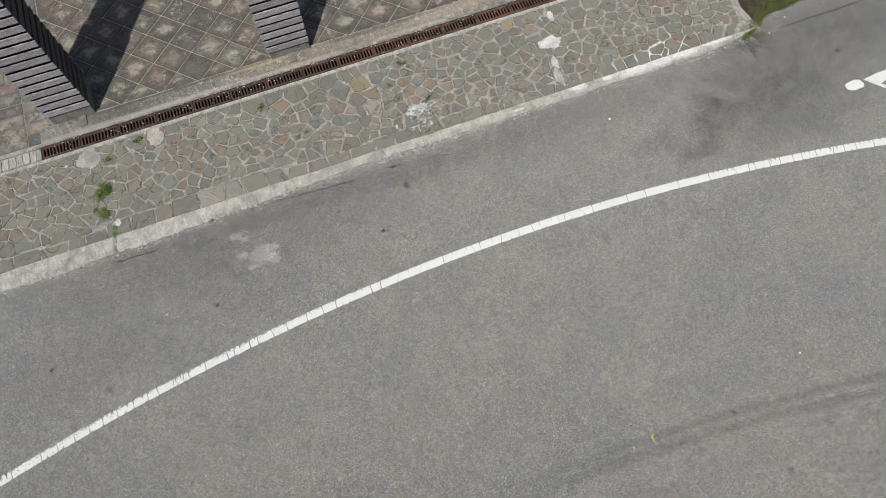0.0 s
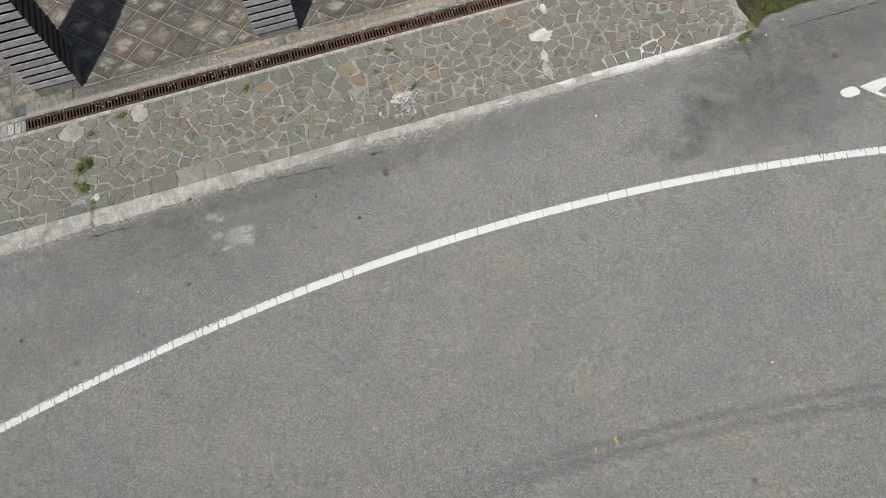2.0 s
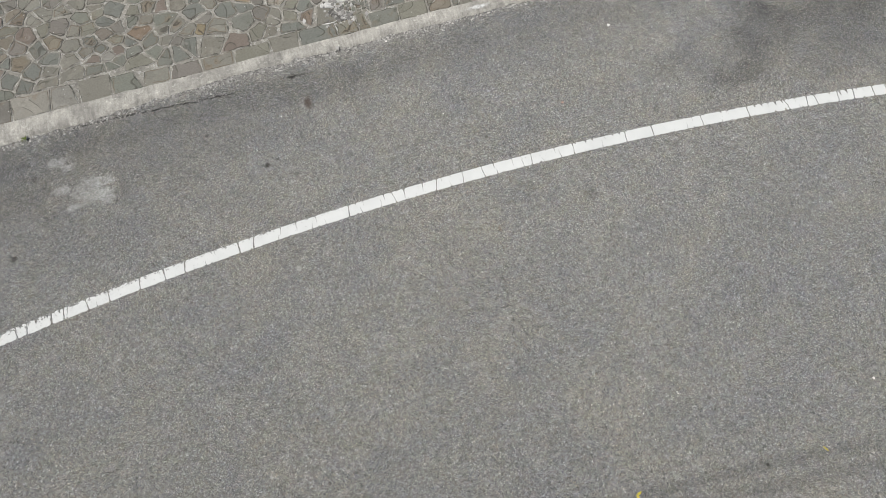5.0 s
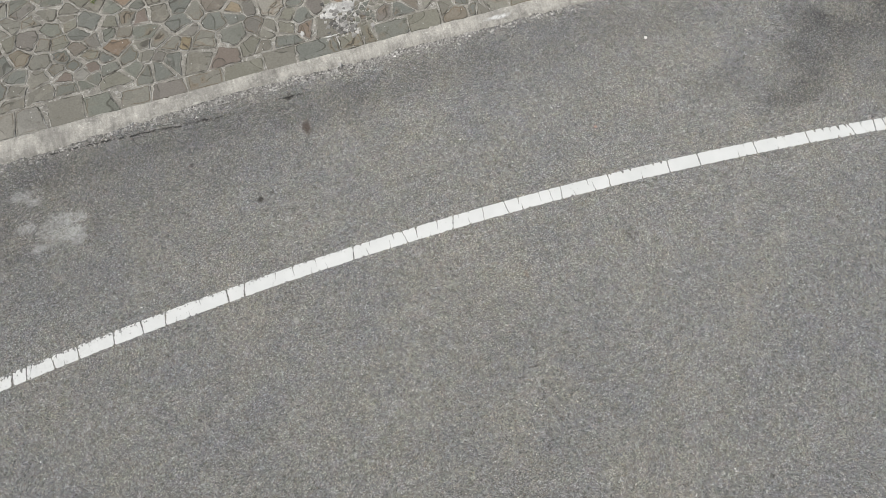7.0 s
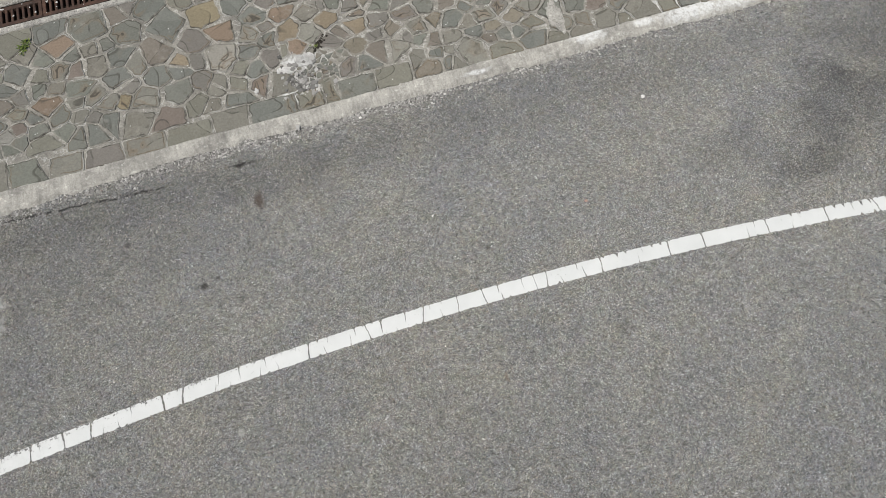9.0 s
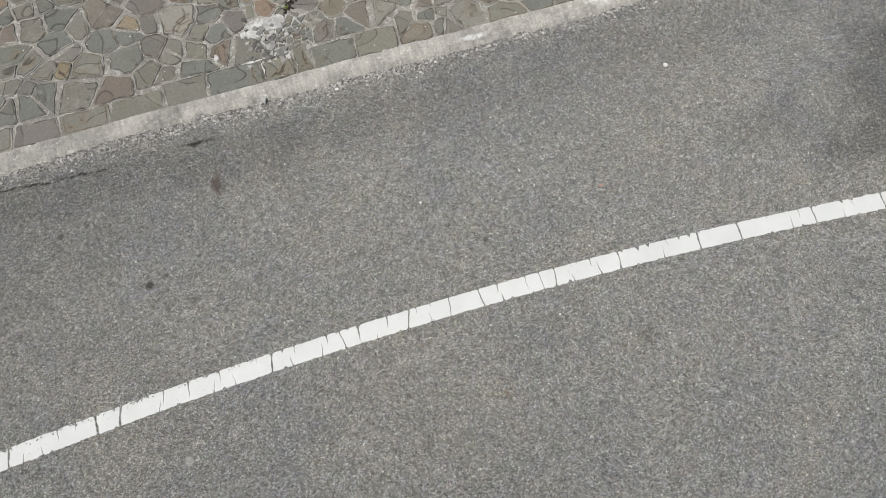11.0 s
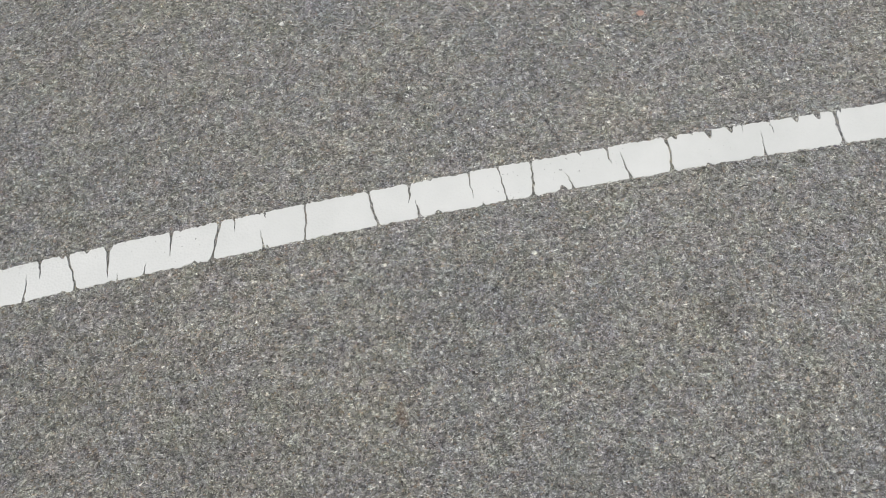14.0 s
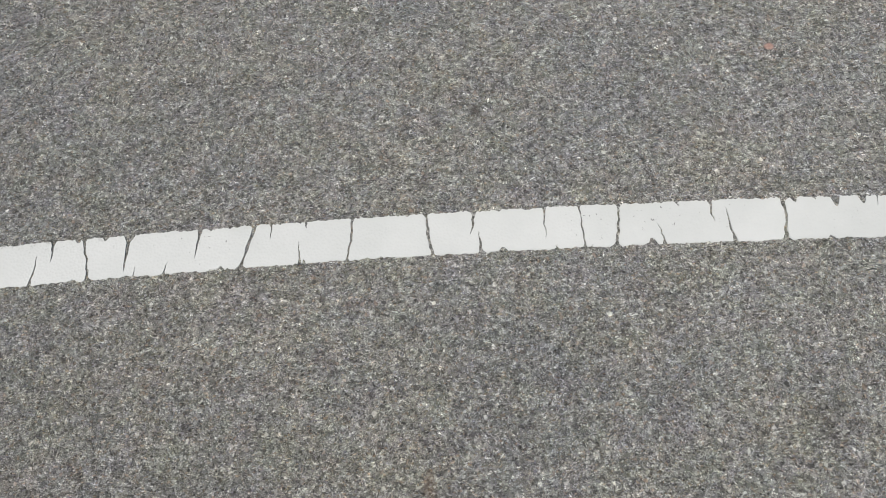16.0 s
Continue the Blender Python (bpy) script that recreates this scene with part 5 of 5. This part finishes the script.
for i in range(-8, 1):
    for j in range(0, 10):
        x0, y0 = 0.195 + 0.366 * (i - 1) + rng.uniform(-0.006, 0.006), 0.06 + 0.366 * j + rng.uniform(-0.006, 0.006)
        kind = rng.choice(("whole", "up", "up", "across", "across", "quarters"))
        cells = {"whole": [(0, 1, 0, 1)], "up": [(0, 0.5, 0, 1), (0.5, 1, 0, 1)], "across": [(0, 1, 0, 0.5), (0, 1, 0.5, 1)],
                 "quarters": [(0, 1, 0, 0.5), (0, 0.5, 0.5, 1), (0.5, 1, 0.5, 1)]}[kind]
        for a, b, c, d in cells:
            w, h = 0.366 * (b - a) - 0.009, 0.366 * (d - c) - 0.009
            ring = roughened([(-w / 2, -h / 2), (w / 2, -h / 2), (w / 2, h / 2), (-w / 2, h / 2)], rng, 0.10, 0.003)
            at = (x0 + 0.366 * (a + b) / 2, y0 + 0.366 * (c + d) / 2, 0)
            link("paver", mesh_of("paver", *prism(ring, PAVE_Z - 0.02, PAVE_Z + 0.008 + rng.uniform(-0.002, 0.002), 0.005, 0.004), PAVER), terrace, at)

parking_line = [(-1.33, 2.285), (-0.78, 2.29), (-0.775, 2.345), (-1.33, 2.34)]
tagged(link("parking_line", mesh_of("parking_line", *prism(parking_line, PAVE_Z + 0.004, PAVE_Z + 0.0125, 0.002, 0.001), PAINT)), "short white painted line on the pavers", "road marking", kind="structure")


# ---- slatted columns ----
def slat_mesh(length, deep, rng_seed):
    r = random.Random(rng_seed)
    v, f = block(0, length, 0, deep, 0, 0.084, 0.004)
    v = [(x + (r.uniform(-0.006, 0.006) if x in (0, length) else 0), y, z) for x, y, z in v]
    return v, f


def slatted_column(x0, x1, y0, y1, z0, foot, seed):
    r = random.Random(seed)
    root = new("slatted_column")
    root.location = ((x0 + x1) / 2, (y0 + y1) / 2, PAVE_Z + 0.008)
    pitch, levels, lower = 0.1285, 46, 23
    t = 0.022
    link("plinth", mesh_of("plinth", *block(x0 + 0.02, x1 - 0.015, y0 + 0.012, y1 - 0.03, PAVE_Z - 0.002, z0 - 0.004), PLINTH), root)
    link("foot_block", mesh_of("foot_block", *block(x0 + foot, x0 + foot + 0.095, y0 - 0.14, y0 + 0.03, PAVE_Z - 0.002, 0.062, 0.004), PLINTH), root)
    # added core, and battens, coloured near-black so the slat gaps read as shade
    link("core", mesh_of("core", *block(x0 + 0.08, x1 - 0.08, y0 + 0.08, y1 - 0.08, z0, z0 + pitch * levels), GAP_SHADE), root)
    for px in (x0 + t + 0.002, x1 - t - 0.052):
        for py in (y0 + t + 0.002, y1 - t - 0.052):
            link("batten", mesh_of("batten", *block(px, px + 0.05, py, py + 0.05, PAVE_Z, z0 + pitch * levels, 0.003), GAP_SHADE), root)
    front = [mesh_of("slat", *slat_mesh(x1 - x0, t, s), WOOD) for s in range(5)]
    # flank slats take the wood darkened to stand for shade
    flank = [mesh_of("slat", [(-y, x, z) for x, y, z in slat_mesh(y1 - y0 - 2 * t - 0.004, t, s)[0]], slat_mesh(1, t, s)[1], SHADED_BROWN) for s in range(5)]
    for i in range(levels):
        z = z0 + pitch * i
        s = 0.0 if i < lower else 0.05
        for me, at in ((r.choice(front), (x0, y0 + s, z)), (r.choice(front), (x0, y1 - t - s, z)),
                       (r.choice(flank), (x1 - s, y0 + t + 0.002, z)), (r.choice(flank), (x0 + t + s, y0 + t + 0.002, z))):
            ob = link("slat", me, root, (at[0] + r.uniform(-0.003, 0.003), at[1], at[2] + r.uniform(-0.003, 0.003)))
            if s and me in front:
                ob.scale[0] = (x1 - x0 - 2 * s) / (x1 - x0)
                ob.location[0] += s
    return tagged(root, "tall square column clad in grey-bleached horizontal timber slats, browner on its flanks", "column", "slatted columns on the terrace")


slatted_column(0.19, 0.752, 0.262, 0.81, 0.222, 0.33, 3)
slatted_column(3.105, 3.675, 0.25, 0.80, 0.185, 0.24, 5)


# ---- black planter at the corner of the pavers ----
def planter(x, y):
    root = new("planter")
    root.location = (x, y, PAVE_Z + 0.008)
    prof = [(0.30, 0.0), (0.33, 0.02), (0.40, 0.30), (0.44, 0.42), (0.47, 0.43), (0.475, 0.46), (0.455, 0.475), (0.43, 0.46), (0.42, 0.40)]
    n = 40
    v = [(r * math.cos(2 * math.pi * i / n), r * math.sin(2 * math.pi * i / n), z) for r, z in prof for i in range(n)]
    f = [(k * n + i, k * n + (i + 1) % n, k * n + n + (i + 1) % n, k * n + n + i) for k in range(len(prof) - 1) for i in range(n)]
    f.append(tuple(range(n - 1, -1, -1)))
    link("pot", mesh_of("pot", v, f, PLASTIC, True), root, root.location)
    v = [(0.425 * math.cos(2 * math.pi * i / n), 0.425 * math.sin(2 * math.pi * i / n), 0.40) for i in range(n)] + [(0, 0, 0.42)]
    link("compost", mesh_of("compost", v, [(i, (i + 1) % n, n) for i in range(n)], SILT), root, root.location)
    return tagged(root, "round black plastic planter standing on the pavers", "planter")


planter(-1.72, 2.93)

# ---- mortar patches on the paving ----
for i, (x, y, rx, ry, mat, label) in enumerate(((4.61, -1.225, 0.075, 0.032, PATCH, "white mortar spill on the slate paving"), (6.60, -1.38, 0.055, 0.14, GREYPATCH, "pale mortar run between slates and kerb"), (4.37, -1.332, 0.016, 0.024, PATCH, "small white mortar crust on slate"), (4.75, -1.185, 0.085, 0.055, PATCH, "white mortar spill on the slate paving"), (6.71, -0.83, 0.165, 0.095, PATCH, "white mortar spill on the slate paving"),
                                 (6.645, -1.15, 0.045, 0.09, PATCH, "white mortar spill on the slate paving"), (0.735, -1.42, 0.05, 0.045, PATCH, "small white mortar spill beside a weed"),
                                 (6.89, -0.42, 0.040, 0.095, PATCH, "white mortar spill on the slate paving"), (0.55, -0.385, 0.135, 0.14, GREYPATCH, "pale mortar repair patch in the slate paving"),
                                 (1.42, -0.36, 0.10, 0.13, GREYPATCH, "pale mortar repair patch in the slate paving"), (-1.36, -0.42, 0.06, 0.07, PATCH, "small white mortar spill beside weeds"), (0.25, -0.40, 0.02, 0.02, PATCH, "small white mortar spill on slate"))):
    tagged(link("mortar_patch", mesh_of("mortar_patch", *blob(0, 0, rx, ry, -0.02, 0.0080 + 0.0015 * (i % 4), x * 3.3, 0.30), mat), None, (x, y, PAVE_Z)), label, "mortar patch")
bits = []
for _ in range(230):
    a, d = rng.uniform(0, 6.28), abs(rng.gauss(0, 0.12))
    x, y, s = 4.70 + 0.9 * d * math.cos(a), -1.35 + d * 0.95 * math.sin(a), rng.choice((0.004, 0.006, 0.009, 0.014, 0.020))
    z, turn, k = PAVE_Z + rng.uniform(0.002, 0.006), rng.uniform(0, 6.28), rng.choice((3, 4, 4, 5))
    ring = [(x + s * rng.uniform(0.6, 1.3) * math.cos(turn + i * 6.283 / k), y + s * rng.uniform(0.6, 1.3) * math.sin(turn + i * 6.283 / k), z - 0.006) for i in range(k)]
    lift, lean = s * rng.uniform(0.25, 0.5) + 0.006, rng.uniform(-0.25, 0.25)
    bits.append((ring + [(p[0], p[1], p[2] + lift + lean * (p[0] - x)) for p in ring], [tuple(range(k, 2 * k))] + [(i, (i + 1) % k, k + (i + 1) % k, k + i) for i in range(k)]))
tagged(link("stone_rubble", mesh_of("stone_rubble", *join(bits), GRAVEL)), "broken slate chips and crumbs where the paving has failed", "rubble", kind="stuff")

bits = []
for _ in range(46):
    t = rng.gauss(0, 0.5)
    x, y, s = 4.885 + 0.045 * t + rng.gauss(0, 0.012), -1.075 + 0.05 * t + rng.gauss(0, 0.014), rng.uniform(0.004, 0.011)
    z = PAVE_Z + 0.001
    ring = [(x + s * rng.uniform(0.6, 1.3) * math.cos(i * 1.257), y + s * rng.uniform(0.6, 1.3) * math.sin(i * 1.257), z) for i in range(5)]
    bits.append((ring + [(x, y, z + s * rng.uniform(0.8, 1.6))], [(i, (i + 1) % 5, 5) for i in range(5)]))
tagged(link("dirt_clods", mesh_of("dirt_clods", *join(bits), SILT)), "dark crumbled dirt in a paving joint", "dirt", kind="stuff")

# ---- pebbles and paint flakes on the road ----
for x, y, s in ((6.955, -2.19, 0.016), (1.07, -2.78, 0.010), (5.02, -1.75, 0.012), (9.85, -1.56, 0.012), (7.608, -5.677, 0.011), (5.29, -2.62, 0.007), (9.52, -1.72, 0.010)):
    r = random.Random(int(x * 100))
    ring = [(s * r.uniform(0.7, 1.1) * math.cos(i * 0.785), s * r.uniform(0.7, 1.1) * math.sin(i * 0.785)) for i in range(8)]
    tagged(link("pebble", mesh_of("pebble", *prism(ring, -0.001, s * 0.7, s * 0.22, s * 0.3), WHITE_STONE), None, (x, y, 0)), "small white pebble lying on the asphalt", "pebble", "loose pebbles on the road")
for x, y, rx, ry, turn in ((5.685, -5.95, 0.010, 0.036, 0.15), (5.70, -5.92, 0.022, 0.009, 0.3), (5.455, -5.965, 0.010, 0.022, -0.2), (7.049, -6.018, 0.005, 0.022, 0.5)):
    tagged(link("paint_fleck", mesh_of("paint_fleck", *blob(0, 0, rx, ry, -0.001, 0.003, x, 0.45, 16, turn), YELLOW), None, (x, y, 0)), "yellow paint fleck on the asphalt", "paint mark", "yellow paint flecks", "structure")


# ---- weeds and verge ----
def leaf(x, y, z, length, width, a, lift, fold=0.2):
    """One pointed leaf from its stalk, bent once."""
    ca, sa = math.cos(a), math.sin(a)
    pts = []
    for t, w in ((0.0, 0.15), (0.45, 1.0), (1.0, 0.0)):
        d, h = length * t * math.cos(lift), z + length * (t * math.sin(lift) - fold * t * t)
        for s in ((-1, 1) if w else (0,)):
            pts.append((x + ca * d - sa * s * width * w / 2, y + sa * d + ca * s * width * w / 2, h))
    return pts, [(0, 1, 3, 2), (2, 3, 4)]


def weed(x, y, spread, count, tall, seed, z=PAVE_Z):
    r = random.Random(seed)
    root = new("weed")
    root.location = (x, y, z)
    leaves, stems = [], []
    tufts = [(r.gauss(0, 0.42) * spread, r.gauss(0, 0.5) * spread, r.uniform(0.25, 0.6) * spread) for _ in range(7)]
    for _ in range(count):
        tx, ty, tr = r.choice(tufts)
        a, d = r.uniform(0, 6.28), tr * r.random() ** 0.7
        lx, ly, lz = tx + d * math.cos(a), ty + d * math.sin(a), tall * r.uniform(0.05, 1.0) * (1 - 0.6 * d / tr)
        leaves.append(leaf(lx, ly, lz, r.uniform(0.014, 0.032), r.uniform(0.007, 0.014), r.uniform(0, 6.28), r.uniform(-0.1, 0.9)))
        if r.random() < 0.35:
            stems.append(([(0.0, -0.001, 0), (0.002, 0.001, 0), (lx + 0.001, ly + 0.001, lz), (lx, ly, lz)], [(0, 1, 2, 3)]))
    link("leaves", mesh_of("leaves", *join(leaves), LEAF), root, root.location)
    link("stems", mesh_of("stems", *join(stems), DRY), root, root.location)
    return tagged(root, "small green weed growing from a paving joint", "weed", "weeds in the paving")


for i, (x, y, spread, count, tall) in enumerate(((0.65, -0.94, 0.125, 700, 0.10), (0.61, -1.24, 0.085, 280, 0.06), (-1.32, -0.30, 0.05, 90, 0.04), (-1.15, -0.27, 0.05, 80, 0.03), (-1.45, -0.42, 0.06, 110, 0.04), (0.68, -1.56, 0.03, 50, 0.02), (0.76, -0.49, 0.04, 90, 0.04), (1.19, -0.33, 0.05, 110, 0.05), (4.72, -0.42, 0.07, 120, 0.03), (4.85, -1.08, 0.03, 12, 0.010),
                                                 (0.70, -1.47, 0.03, 60, 0.03), (-0.92, -0.33, 0.04, 80, 0.04), (-1.46, -0.13, 0.05, 90, 0.04), (1.83, -1.80, 0.014, 26, 0.012), (2.80, -0.43, 0.05, 110, 0.03))):
    weed(x, y, spread, count, tall, 50 + i)


def verge_edge(x):
    return -1.63 + 0.20 * min(1, max(0, (x - 9.35) / 0.4)) + 0.03 * (x - 9.9 if x > 9.9 else 0) + 0.05 * wavy(x, 51, 5.0)


n = 60
sv = []
for j in range(9):
    for i in range(n + 1):
        x = 9.27 + 4.6 * i / n
        y = verge_edge(x) + (1.6 - 0.15 * (x - 9.4)) * (j / 8) ** 1.3
        sv.append((x, y, (-0.01 if j == 0 else 0.012 + 0.02 * min(j, 3) / 3) + 0.008 * noise.noise(Vector((x * 6, y * 6, 1)))))
sf = [(j * (n + 1) + i, j * (n + 1) + i + 1, (j + 1) * (n + 1) + i + 1, (j + 1) * (n + 1) + i) for j in range(8) for i in range(n)]
tagged(link("verge", mesh_of("verge", sv, sf, SOIL, True)), "mossy earth verge at the end of the paving", "verge", kind="structure")
blades, dry = [], []
for _ in range(26000):
    x = 9.30 + 3.2 * rng.random() ** 1.5
    y = verge_edge(x) + 0.01 + 1.3 * rng.random() ** 1.2
    if 9.45 < x < 9.86 and -1.14 < y < -0.78:
        continue
    if x < 9.44 and y > -1.42 or noise.noise(Vector((x * 5, y * 5, 3))) < rng.uniform(-0.9, -0.2):
        continue
    z = 0.012 + 0.015 * rng.random()
    brown = noise.noise(Vector((x * 3, y * 3, 9))) > 0.12 and rng.random() < 0.5
    (dry if brown else blades).append(leaf(x, y, z, rng.uniform(0.012, 0.05), rng.uniform(0.004, 0.010), rng.uniform(0, 6.28), rng.uniform(0.1, 1.2), 0.3))
for _ in range(2600):
    t, side = rng.random(), rng.gauss(0, 0.032)
    x, y = 9.46 - 0.30 * t + side * 0.5, -1.44 - 0.25 * t - abs(side) + 0.012
    blades.append(leaf(x, y, 0.003, rng.uniform(0.010, 0.035), rng.uniform(0.004, 0.009), rng.uniform(0, 6.28), rng.uniform(0.1, 1.1), 0.3))
tagged(link("verge_grass", mesh_of("verge_grass", *join(blades), GRASS)), "short green grass and moss on the verge", "grass", kind="stuff")
tagged(link("dry_grass", mesh_of("dry_grass", *join(dry), DRY)), "brown dry weeds among the verge grass", "grass", kind="stuff")
ring = [(9.44, -1.07), (9.61, -1.15), (9.87, -1.11), (9.86, -0.90), (9.75, -0.74), (9.46, -0.75)]
tagged(link("stepping_slab", mesh_of("stepping_slab", *prism(ring, -0.02, 0.065, 0.012, 0.01), GREYPATCH)), "flat pale stone slab half sunk in grass", "stone slab")
